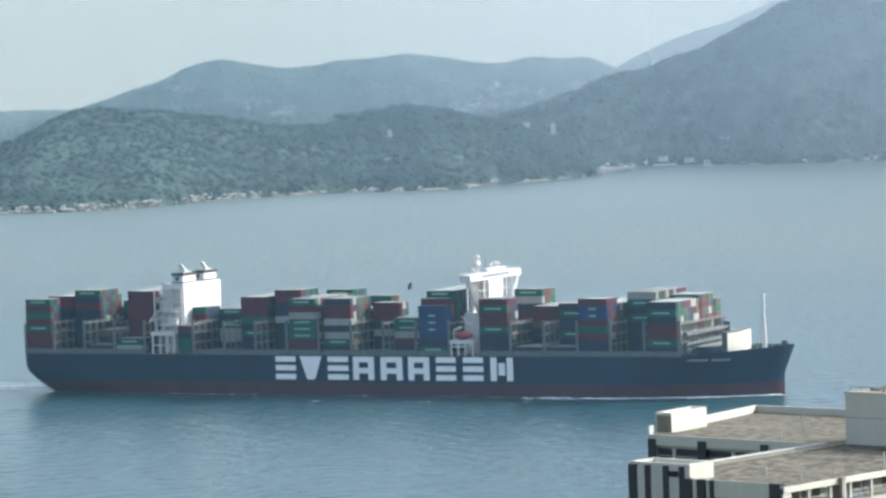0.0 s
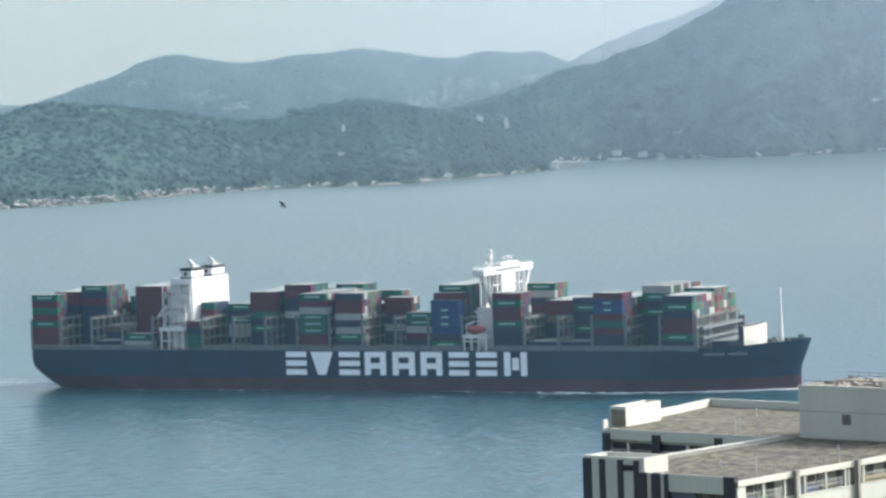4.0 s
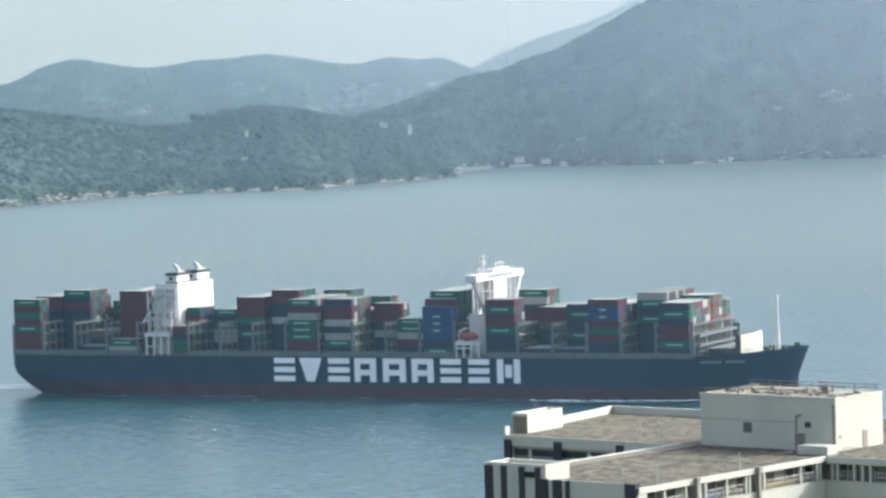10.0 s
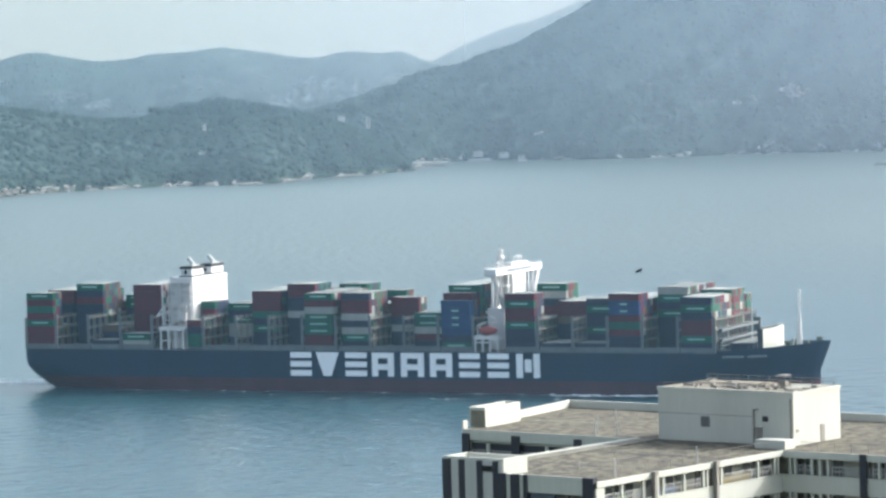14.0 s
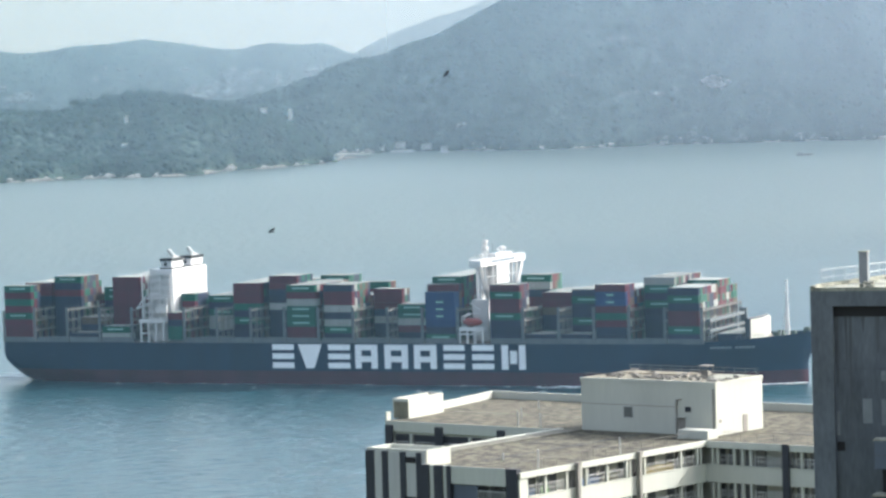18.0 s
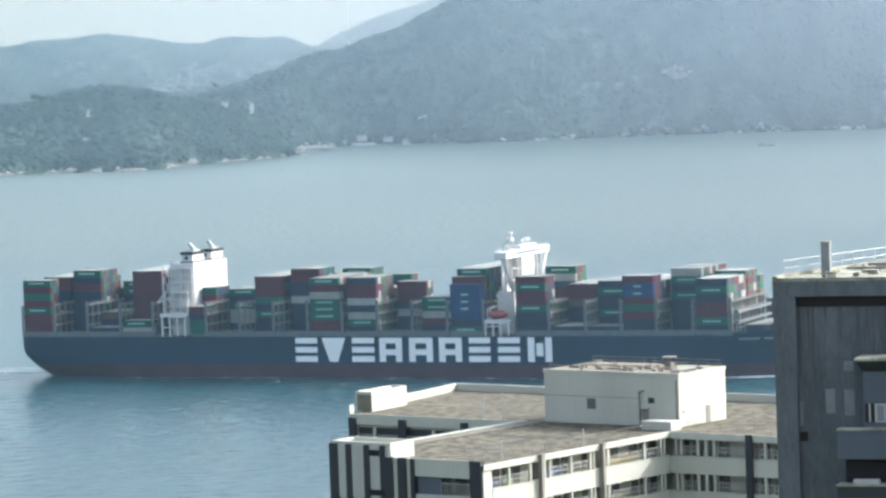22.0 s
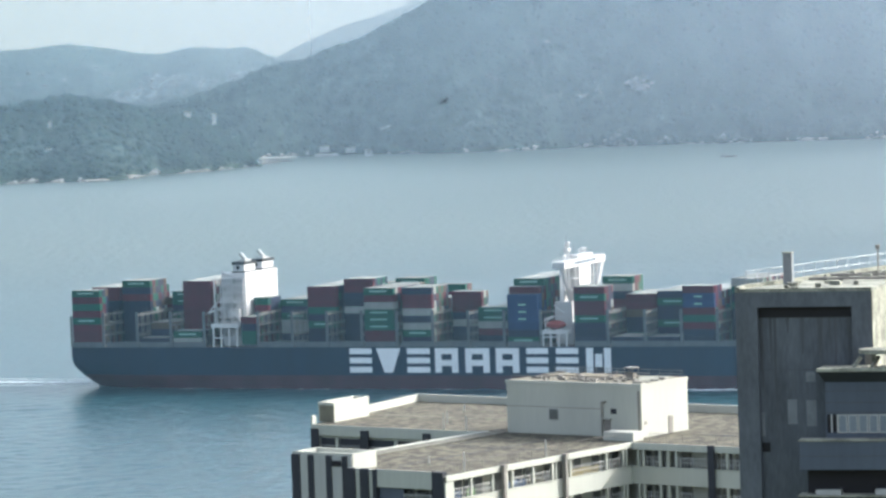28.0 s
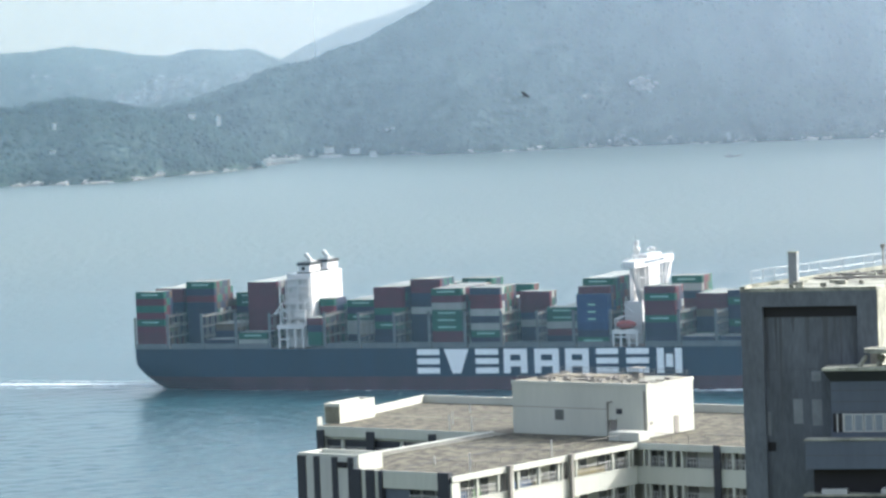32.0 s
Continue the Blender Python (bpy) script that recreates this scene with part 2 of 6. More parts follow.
M = {
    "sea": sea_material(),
    "forest": mat("forest", (0.028, 0.042, 0.033), 0.95, var=0.5, size=60, fine=9, bump=2.0, hard=0.13, gloss=0.04),
    "scrub": mat("scrub_leaf", (0.028, 0.043, 0.036), 0.9, var=0.5, size=40, fine=9, shift=0.25, hard=0.13, gloss=0.04),
    "leaf": mat("leaf", (0.0088, 0.0182, 0.0138), 0.9, var=0.55, size=34, fine=9, shift=0.3, hard=0.12, gloss=0.04),
    "rock": mat("rock", (0.27, 0.255, 0.225), 0.85, var=0.3, size=6, fine=0.8, bump=0.3, shift=0.3),
    "scar": mat("bare_earth", (0.15, 0.142, 0.13), 0.9, var=0.35, size=6, fine=0.8, bump=0.3, shift=0.35),
    "scree": mat("scree", (0.075, 0.08, 0.074), 0.9, var=0.35, size=8, fine=1.5, bump=0.3, shift=0.4),
    "stucco": mat("white_stucco", (0.42, 0.425, 0.40), 0.7, var=0.12, size=3, fine=0.5),
    "winch": mat("winch_green", (0.035, 0.055, 0.04), 0.7, var=0.4, size=1, fine=0.2),
    # Upward faces made paler: sunlight put into the colour of the tops.
    "pale_top": mat("pale_top_paint", (0.20, 0.21, 0.19), 0.8, var=0.3, size=4, fine=0.5, shift=0.5),
    "hull": mat("hull_paint", (0.004, 0.018, 0.042), 0.55, var=0.3, size=14, fine=1.5, streak=True, gloss=0.2),
    "boot": mat("boot_topping", (0.046, 0.013, 0.022), 0.55, var=0.35, size=9, fine=1.2, streak=True, gloss=0.2),
    "white": mat("ship_white", (0.53, 0.528, 0.515), 0.45, var=0.06, size=5, fine=0.6),
    "letter": mat("letter_paint", (0.72, 0.75, 0.76), 0.5, var=0.08, size=6, fine=0.7),
    "mark": mat("mark_paint", (0.21, 0.36, 0.30), 0.5, var=0.1, size=2, fine=0.4),
    "deck": mat("deck_paint", (0.16, 0.13, 0.11), 0.75, var=0.3, size=5, fine=0.5),
    # Steel lightened and warmed for the sun on the lashing beams.
    "bridge": mat("sun_tinted_steel", (0.125, 0.122, 0.105), 0.6, var=0.3, size=3, fine=0.4),
    "lash": mat("lashing_steel", (0.085, 0.098, 0.104), 0.6, var=0.25, size=3, fine=0.4),
    "orange": mat("lifeboat_orange", (0.22, 0.035, 0.03), 0.5, var=0.15),
    "foam": mat("foam", (0.72, 0.77, 0.76), 0.8, var=0.15, size=3, fine=0.5),
    "G": mat("container_green", (0.006, 0.070, 0.046), 0.5, var=0.2, size=3, fine=0.4, shift=0.25, streak=True, gloss=0.22),
    "R": mat("container_red", (0.068, 0.010, 0.021), 0.55, var=0.25, size=3, fine=0.4, shift=0.3, streak=True, gloss=0.22),
    "B": mat("container_blue", (0.013, 0.036, 0.105), 0.5, var=0.2, size=3, fine=0.4, shift=0.3, streak=True, gloss=0.22),
    "N": mat("container_navy", (0.012, 0.018, 0.04), 0.5, var=0.25, size=3, fine=0.4, shift=0.3, streak=True, gloss=0.22),
    "W": mat("container_pale", (0.24, 0.25, 0.23), 0.55, var=0.15, size=3, fine=0.4, shift=0.2, streak=True),
    "T": mat("container_tan", (0.075, 0.052, 0.036), 0.55, var=0.2, size=3, fine=0.4, shift=0.3, streak=True, gloss=0.22),
    "wall": mat("painted_wall", (0.375, 0.388, 0.338), 0.8, var=0.12, size=4, fine=0.3, bump=0.01, streak=True),
    "cream": mat("cream_paint", (0.385, 0.394, 0.342), 0.75, var=0.08, size=3, fine=0.3, bump=0.01, streak=True),
    "grey": mat("grey_panel", (0.36, 0.37, 0.345), 0.8, var=0.12, size=3, fine=0.3, streak=True),
    "dark": mat("dark_paint", (0.018, 0.022, 0.03), 0.7, var=0.2, size=2, fine=0.3),
    "roof": mat("roof_concrete", (0.066, 0.060, 0.039), 0.95, var=0.8, size=1.1, fine=0.22, bump=0.03, hard=0.075),
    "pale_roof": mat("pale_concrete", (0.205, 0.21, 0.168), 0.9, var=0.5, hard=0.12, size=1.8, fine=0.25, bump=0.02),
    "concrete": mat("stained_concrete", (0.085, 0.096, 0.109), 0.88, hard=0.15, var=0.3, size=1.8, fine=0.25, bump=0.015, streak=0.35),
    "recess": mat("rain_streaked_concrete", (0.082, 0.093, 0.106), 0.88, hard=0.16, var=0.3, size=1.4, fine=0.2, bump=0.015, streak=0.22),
    "annex": mat("blue_grey_panel", (0.064, 0.080, 0.106), 0.7, var=0.15, size=2, fine=0.3, streak=True),
    # Flat grey lifts these panes in place of reflected sky.
    "day_glass": mat("sky_lit_pane", (0.10, 0.108, 0.108), 0.12, var=0.25),
    "board_yellow": mat("yellow_board", (0.24, 0.19, 0.05), 0.7, var=0.15, size=1, fine=0.2),
    "board_olive": mat("olive_board", (0.13, 0.125, 0.07), 0.7, var=0.2, size=1, fine=0.2),
    "board_blue": mat("blue_board", (0.035, 0.09, 0.20), 0.7, var=0.15, size=1, fine=0.2),
    "board_green": mat("green_board", (0.12, 0.26, 0.08), 0.7, var=0.15, size=1, fine=0.2),
    "pale_glass": mat("pale_pane", (0.15, 0.18, 0.21), 0.25, var=0.1),
    "patch": mat("repaired_concrete", (0.165, 0.18, 0.19), 0.85, var=0.2, size=1.0, fine=0.2),
    "damp": mat("damp_concrete", (0.062, 0.068, 0.075), 0.8, var=0.35, size=1.0, fine=0.2, streak=True),
    "black": mat("matt_black", (0.006, 0.006, 0.008), 0.8, var=0.2),
    "glass": mat("window_glass", (0.02, 0.025, 0.03), 0.08, var=0.1),
    "metal": mat("rail_metal", (0.36, 0.37, 0.36), 0.5, metal=0.3, var=0.2),
    "rust": mat("weathered_metal", (0.18, 0.17, 0.15), 0.7, var=0.3),
    "sandy": mat("sandy_screed", (0.165, 0.150, 0.108), 0.95, var=0.5, size=1.1, fine=0.2, bump=0.02, hard=0.14),
    "stained": mat("stained_plaster", (0.155, 0.15, 0.112), 0.9, var=0.35, size=0.8, fine=0.12, bump=0.01, streak=0.4),
    "walk": mat("worn_walkway", (0.115, 0.112, 0.086), 0.95, var=0.45, size=1.2, fine=0.2, bump=0.02, hard=0.14),
    "soil": mat("slope_green", (0.05, 0.07, 0.03), 0.95, var=0.4, size=20, fine=2, bump=0.3),
    "bird": mat("bird_brown", (0.007, 0.0065, 0.0075), 1.0, var=0.3, size=0.3, fine=0.05, gloss=0.03),
}


# ---- small builders ----
def box(bm, x0, x1, y0, y1, z0, z1):
    """An upright block added to bm."""
    v = [bm.verts.new(c) for c in ((x0, y0, z0), (x1, y0, z0), (x1, y1, z0), (x0, y1, z0),
                                   (x0, y0, z1), (x1, y0, z1), (x1, y1, z1), (x0, y1, z1))]
    for f in ((3, 2, 1, 0), (4, 5, 6, 7), (0, 1, 5, 4), (1, 2, 6, 5), (2, 3, 7, 6), (3, 0, 4, 7)):
        bm.faces.new([v[i] for i in f])
    return bm


def bar(bm, p, q, r=0.06, sides=4):
    """A straight rod from p to q."""
    p, q = Vector(p), Vector(q)
    d = (q - p).normalized()
    u = d.orthogonal().normalized()
    w = d.cross(u)
    rings = [[bm.verts.new(c + (u * math.cos(a) + w * math.sin(a)) * r)
              for a in (math.tau * (k + 0.5) / sides for k in range(sides))] for c in (p, q)]
    for k in range(sides):
        bm.faces.new((rings[0][k], rings[0][(k + 1) % sides], rings[1][(k + 1) % sides], rings[1][k]))
    bm.faces.new(rings[0][::-1])
    bm.faces.new(rings[1])
    return bm


def prism(bm, poly, z0, z1):
    """A block on any counter-clockwise outline in x, y."""
    lo, hi = ([bm.verts.new((x, y, z)) for x, y in poly] for z in (z0, z1))
    for k in range(len(poly)):
        j = (k + 1) % len(poly)
        bm.faces.new((lo[k], lo[j], hi[j], hi[k]))
    bm.faces.new(lo[::-1])
    bm.faces.new(hi)
    return bm


def bevel(bm, w, seg=1):
    bmesh.ops.bevel(bm, geom=bm.edges[:], offset=w, segments=seg, affect="EDGES")
    return bm


def to_mesh(name, bm, material):
    me = bpy.data.meshes.new(name)
    bmesh.ops.recalc_face_normals(bm, faces=bm.faces[:]) if len(bm.faces) < 4000 else None
    bm.to_mesh(me)
    bm.free()
    for m in (material if isinstance(material, (list, tuple)) else [material]):
        me.materials.append(m)
    return me


def part(name, bm, material, parent=None, label=""):
    """Links a bmesh (or a mesh) as one object under parent."""
    me = bm if isinstance(bm, bpy.types.Mesh) else to_mesh(name, bm, material)
    ob = new(name, me)
    ob.parent = parent
    return tagged(ob, label)


def block(name, material, parent, x0, x1, y0, y1, z0, z1, label="", edge=0.0):
    bm = box(bmesh.new(), x0, x1, y0, y1, z0, z1)
    if edge:
        bevel(bm, edge)
    return part(name, bm, material, parent, label)


def smooth(table, x):
    """A smooth curve through a short table of (x, value)."""
    xs, zs = [p[0] for p in table], [p[1] for p in table]
    k = int(np.clip(np.searchsorted(xs, x) - 1, 0, len(xs) - 2))
    f = float(np.clip((x - xs[k]) / (xs[k + 1] - xs[k]), 0, 1))
    m = [(zs[min(i + 1, len(xs) - 1)] - zs[max(i - 1, 0)]) / (xs[min(i + 1, len(xs) - 1)] - xs[max(i - 1, 0)]) for i in (k, k + 1)]
    h = xs[k + 1] - xs[k]
    return ((2 * f**3 - 3 * f**2 + 1) * zs[k] + (f**3 - 2 * f**2 + f) * h * m[0]
            + (3 * f**2 - 2 * f**3) * zs[k + 1] + (f**3 - f**2) * h * m[1])


# ---- sea, air, land ----
def sheet(name, corners, material, label, category):
    me = bpy.data.meshes.new(name)
    me.from_pydata(corners, [], [tuple(range(len(corners)))])
    me.materials.append(material)
    return tagged(new(name, me), label, category, kind="structure")


def ease(f):
    return f * f * (3 - 2 * f)


def sea_sheet():
    """The channel as one sheet: finely divided and rippled by crossing waves where the ship sails, flat beyond."""
    r = np.random.default_rng(21)
    xs = np.concatenate((np.linspace(-4500, -370, 18), np.arange(-350, 311, 1.4), np.linspace(330, 4500, 18)))
    ys = np.concatenate((np.linspace(560, 980, 8), np.arange(1000, 1080, 8.0), np.arange(1080, 1850, 1.25), np.arange(1850, 2600, 6.0), np.linspace(2620, 4960, 40)))
    x, y = np.meshgrid(xs, ys, indexing="ij")
    z = np.zeros_like(x)
    side = np.clip((330 - np.abs(x + 20)) / 50, 0, 1) * np.clip((y - 1070) / 40, 0, 1)
    for k in range(44):
        length = 3.6 * (16 / 3.6) ** r.random()
        turn = radians(250) + r.normal(0, 0.8)
        n = math.tau / length
        z += (SEA_SLOPE * math.sqrt(2 / 44) / n * np.sin(n * (x * math.cos(turn) + y * math.sin(turn)) + r.uniform(0, math.tau))
              * side * ease(np.clip((1500 + 20 * length - y) / 300, 0, 1)))
    co = np.stack((x, y, z), -1).reshape(-1, 3)
    m = len(ys)
    a = (np.arange(len(xs) - 1)[:, None] * m + np.arange(m - 1)[None]).ravel()
    faces = np.stack((a, a + m, a + m + 1, a + 1), -1)
    me = bpy.data.meshes.new("water")
    me.from_pydata(co.tolist(), [], faces.tolist())
    me.polygons.foreach_set("use_smooth", [True] * len(faces))
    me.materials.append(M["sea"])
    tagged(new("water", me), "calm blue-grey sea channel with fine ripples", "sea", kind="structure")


SEA_SLOPE = 0.07  # root mean square
sea_sheet()
# Upright sheets imitate distance haze; their tints whiten with distance.
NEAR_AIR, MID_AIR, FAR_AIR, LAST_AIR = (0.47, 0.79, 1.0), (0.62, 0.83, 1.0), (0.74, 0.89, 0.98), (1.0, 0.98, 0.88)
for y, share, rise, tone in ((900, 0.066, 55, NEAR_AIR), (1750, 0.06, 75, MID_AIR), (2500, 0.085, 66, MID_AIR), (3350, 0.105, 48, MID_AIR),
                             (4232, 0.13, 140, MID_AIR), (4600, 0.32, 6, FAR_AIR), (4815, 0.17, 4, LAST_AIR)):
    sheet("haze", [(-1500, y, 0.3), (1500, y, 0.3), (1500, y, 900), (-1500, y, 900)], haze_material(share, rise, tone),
          "thin sheet imitating bluish haze over the channel", "haze")


def hill(name, x0, x1, dx, shore, ridge, depth, crest, back, label, rough=5.0, cliff=0.0):
    """A hill as a height field: crest(x) is its skyline, shore(x) its waterline, ridge the line of its crest."""
    xs = np.arange(x0, x1 + dx, dx)
    rows = 46
    co, faces = [], []
    for i, x in enumerate(xs):
        s, top = shore(x), crest(x)
        for j in range(rows):
            f = j / 32
            y = s + (ridge - s) * f if f <= 1 else ridge + back * (f - 1) / ((rows - 1) / 32 - 1)
            up = (math.sin(min(f, 1) * math.pi / 2) ** 1.15) if f <= 1 else 1 - ((f - 1) / 0.41) ** 2 * depth
            z = top * up + min(1, f * 14) * cliff * (1 - min(f, 1)) * min(1, max(0, (top + 4) / 24))
            n = noise.fractal((x / 70, y / 70, 3.1), 0.9, 2.0, 4) + 1.1 * noise.noise((x / 90, y / 260, 9.0))
            z += n * rough * min(1, f * 3) * (0.15 + 0.85 * min(1, abs(f - 1) * 5)) - (1.5 if j == 0 else 0)
            co.append((x, y, z))
    for i in range(len(xs) - 1):
        for j in range(rows - 1):
            a = i * rows + j
            faces.append((a, a + rows, a + rows + 1, a + 1))
    me = bpy.data.meshes.new(name)
    me.from_pydata(co, [], faces)
    me.materials.append(M["forest"])
    me.polygons.foreach_set("use_smooth", [True] * len(faces))
    tagged(new(name, me), label, "hill", kind="structure")
    return np.array(co).reshape(len(xs), rows, 3)


FORELAND = [(-1000, 40), (-800, 45), (-720, 52), (-666, 57), (-636, 68), (-606, 82), (-585, 89), (-547, 88), (-500, 84), (-464, 80),
            (-429, 75), (-400, 69), (-371, 65), (-347, 66), (-326, 67), (-299, 66), (-270, 65), (-230, 66),
            (-203, 65), (-165, 61), (-120, 50), (-92, 36), (-76, 22), (-64, 8), (-54, -4), (-38, -14), (0, -25)]
FORE_SHORE = [(-1000, 3500), (-585, 3570), (-485, 3605), (-400, 3770), (-300, 3850), (-195, 3850), (-167, 3950), (-131, 3985), (-67, 4110), (-50, 4200), (0, 4290)]
NEAR_MOUNT = [(-420, 20), (-320, 45), (-237, 58), (-185, 62), (-150, 69), (-90, 87), (-22, 106), (10, 116), (47, 129), (87, 147), (127, 167),
              (153, 180), (200, 198), (260, 215), (330, 228), (400, 232), (480, 226), (560, 212), (660, 192), (800, 160), (1200, 90), (1500, 40)]
MOUNT_SHORE = [(-420, 4420), (-61, 4330), (-10, 4400), (40, 4410), (120, 4335), (190, 4325), (325, 4360), (500, 4335), (600, 4312), (1500, 4250)]
FAR_HILLS = [(-900, 40), (-760, 62), (-682, 84), (-633, 99), (-591, 110), (-563, 124), (-536, 131), (-515, 133), (-480, 127), (-440, 121), (-406, 123),
             (-386, 127), (-340, 129), (-297, 133), (-263, 130), (-233, 125), (-185, 117), (-145, 124), (-107, 121), (-80, 122), (-60, 115),
             (-30, 104), (30, 90), (200, 60)]
BACK_RIDGE = [(-200, 50), (-120, 78), (-44, 108), (-20, 120), (16, 135), (51, 148), (86, 157), (121, 170), (163, 188), (260, 215), (400, 230)]
SADDLE_HILL = [(-460, 30), (-380, 52), (-345, 66), (-310, 75), (-280, 79.5), (-250, 78.5), (-225, 74), (-195, 68), (-150, 55), (-80, 30)]
LOW_ISLE = [(-1300, 60), (-1000, 74), (-795, 78), (-717, 76), (-640, 66), (-560, 40)]

land = {}
land["fore"] = hill("hillside_near", -800, 0, 5, lambda x: smooth(FORE_SHORE, x), 4100 + 0, 0.5, lambda x: smooth(FORELAND, x) - 4, 110,
                    "low wooded headland with a rocky shore", 7.0, 9.0)
land["mount"] = hill("hillside_right", -420, 1500, 8, lambda x: smooth(MOUNT_SHORE, x), 4520, 0.35, lambda x: smooth(NEAR_MOUNT, x * 1.015) * 0.982 - 2, 60,
                     "tall scrub-covered mountain rising from the water", 14.0, 5.0)
land["saddle"] = hill("hillside_saddle", -460, -80, 6, lambda x: 4245.0, 4300, 0.5, lambda x: smooth(SADDLE_HILL, x) - 4, 30,
                      "low wooded hill behind the headland", 2.0)
land["far"] = hill("hillside_far", -900, 200, 7, lambda x: 4620.0, 4760, 0.4, lambda x: smooth(FAR_HILLS, x) - 0.6, 40,
                   "rounded hills in the haze with pale bare patches", 4.0)
land["back"] = hill("hillside_back", -200, 400, 8, lambda x: 4825.0, 4900, 0.3, lambda x: smooth(BACK_RIDGE, x), 40, "farthest hazy ridge", 3.0)
land["isle"] = hill("hillside_isle", -1300, -560, 10, lambda x: 4825.0, 4900, 0.4, lambda x: smooth(LOW_ISLE, x), 40, "low distant hazy hill", 2.0)


def crown_shape(fine):
    """Points and triangles of a rough dome: the upper part of a ball, coarse or fine."""
    bm = bmesh.new()
    bmesh.ops.create_icosphere(bm, subdivisions=2 if fine else 1, radius=1)
    bmesh.ops.delete(bm, geom=[v for v in bm.verts if v.co.z < -0.5], context="VERTS")
    bm.verts.index_update()
    points = np.array([tuple(v.co) for v in bm.verts])
    tri = np.array([[v.index for v in f.verts] for f in bm.faces])
    bm.free()
    return points, tri


def woods(name, grid, count, size, label, seed, zmin=5.0, fine=False, tone="leaf"):
    """Tree crowns strewn over a hill: many uneven clumps of several sizes in one mesh."""
    rng = np.random.default_rng(seed)
    base, tri = crown_shape(fine)
    k = len(base)
    nx, ny, _ = grid.shape
    i, j = rng.uniform(0, nx - 1.01, count), rng.uniform(0.6, min(ny - 1.01, 36), count)
    a, b = i.astype(int), j.astype(int)
    fi, fj = (i - a)[:, None], (j - b)[:, None]
    p = ((grid[a, b] * (1 - fi) + grid[a + 1, b] * fi) * (1 - fj) + (grid[a, b + 1] * (1 - fi) + grid[a + 1, b + 1] * fi) * fj)
    p = p[p[:, 2] > zmin]
    n = len(p)
    s = np.clip(rng.gamma(2.2, size / 2.2, n), size * 0.25, size * 2.0)[:, None, None]
    turn = rng.uniform(0, math.tau, n)
    v = base[None] * rng.uniform(0.78, 1.22, (n, k, 1)) * s
    v = np.stack((v[..., 0] * np.cos(turn)[:, None] - v[..., 1] * np.sin(turn)[:, None],
                  v[..., 0] * np.sin(turn)[:, None] + v[..., 1] * np.cos(turn)[:, None], v[..., 2] * rng.uniform(0.4, 1.15, (n, 1)) - 0.4 * s[..., 0]), -1) + p[:, None]
    f = (tri[None] + k * np.arange(n)[:, None, None]).reshape(-1, 3)
    me = bpy.data.meshes.new(name)
    me.from_pydata(v.reshape(-1, 3).tolist(), [], f.tolist())
    me.polygons.foreach_set("use_smooth", [True] * len(f))
    me.materials.append(M[tone])
    tagged(new(name, me), label, "woodland", kind="stuff")


woods("woodland", land["fore"], 15000, 2.3, "dense green trees covering the headland", 1, fine=True)
woods("undergrowth", land["fore"], 16000, 1.4, "low green scrub between the headland's trees", 9)
woods("saddle_trees", land["saddle"], 3500, 3.4, "trees on the low hill behind the headland", 6, fine=True)
woods("far_scrub", land["far"], 16000, 1.4, "hazy scrub on the distant hills", 4, tone="scrub")
woods("scrub", land["mount"], 34000, 2.6, "dark scrub and trees on the mountain slope", 2, tone="scrub")


def crest_tree(x, y, z, tall, seed):
    """A tree that stands out on the skyline: tapered trunk, limbs, and a crown of small clumps with gaps."""
    r = random.Random(seed)
    ob = tagged(new("tree"), "tall dark broad-crowned tree on the headland crest", "tree", "trees on the crest")
    ob.matrix_world = pose(x, y, z, 0, 0, r.uniform(0, 360))
    bm = bmesh.new()
    for k in range(4):
        bar(bm, (0, 0, tall * 0.14 * k - 1.5 * (k == 0)), (0.05 * k, 0, tall * 0.14 * (k + 1)), tall * (0.035 - 0.006 * k), 8)
    for k in range(6):
        a = k * 1.05
        bar(bm, (0, 0, tall * (0.35 + 0.03 * k)), (math.cos(a) * tall * 0.3, math.sin(a) * tall * 0.3, tall * (0.6 + 0.03 * k)), tall * 0.012, 6)
    part("trunk", bm, M["soil"], ob)
    crown = bmesh.new()
    for k in range(150):
        a, e, q = r.uniform(0, math.tau), r.uniform(-0.5, 1.0), r.uniform(0.5, 1.0)
        c = Vector((math.cos(a) * math.cos(e) * tall * 0.42 * q, math.sin(a) * math.cos(e) * tall * 0.42 * q, tall * 0.68 + math.sin(e) * tall * 0.3 * q))
        made = bmesh.ops.create_icosphere(crown, subdivisions=1, radius=tall * r.uniform(0.05, 0.11), matrix=Matrix.Translation(c))
        for v in made["verts"]:
            v.co += Vector((r.uniform(-1, 1), r.uniform(-1, 1), r.uniform(-1, 1))) * tall * 0.02
    part("crown", crown, M["leaf"], ob, "dark green leafy crown")


for x, y, z, tall, seed in ((-327, 4098, 62.5, 12, 1), (-319, 4104, 62.5, 9, 2), (-306, 4100, 62, 8, 3)):
    crest_tree(x, y, z, tall, seed)


# ---- the container ship ----
# x runs from the stern (0) to the bow (335), y from starboard (-22.9) to port, z from the waterline
ship = tagged(new("container_ship"), "long dark-hulled container ship laden with mixed containers", "ship")
HALF = 22.9
DECK_Z = 16.2


def stern_x(z):
    return -0.9 + 9 * max(0, (12 - z) / 12) ** 1.5


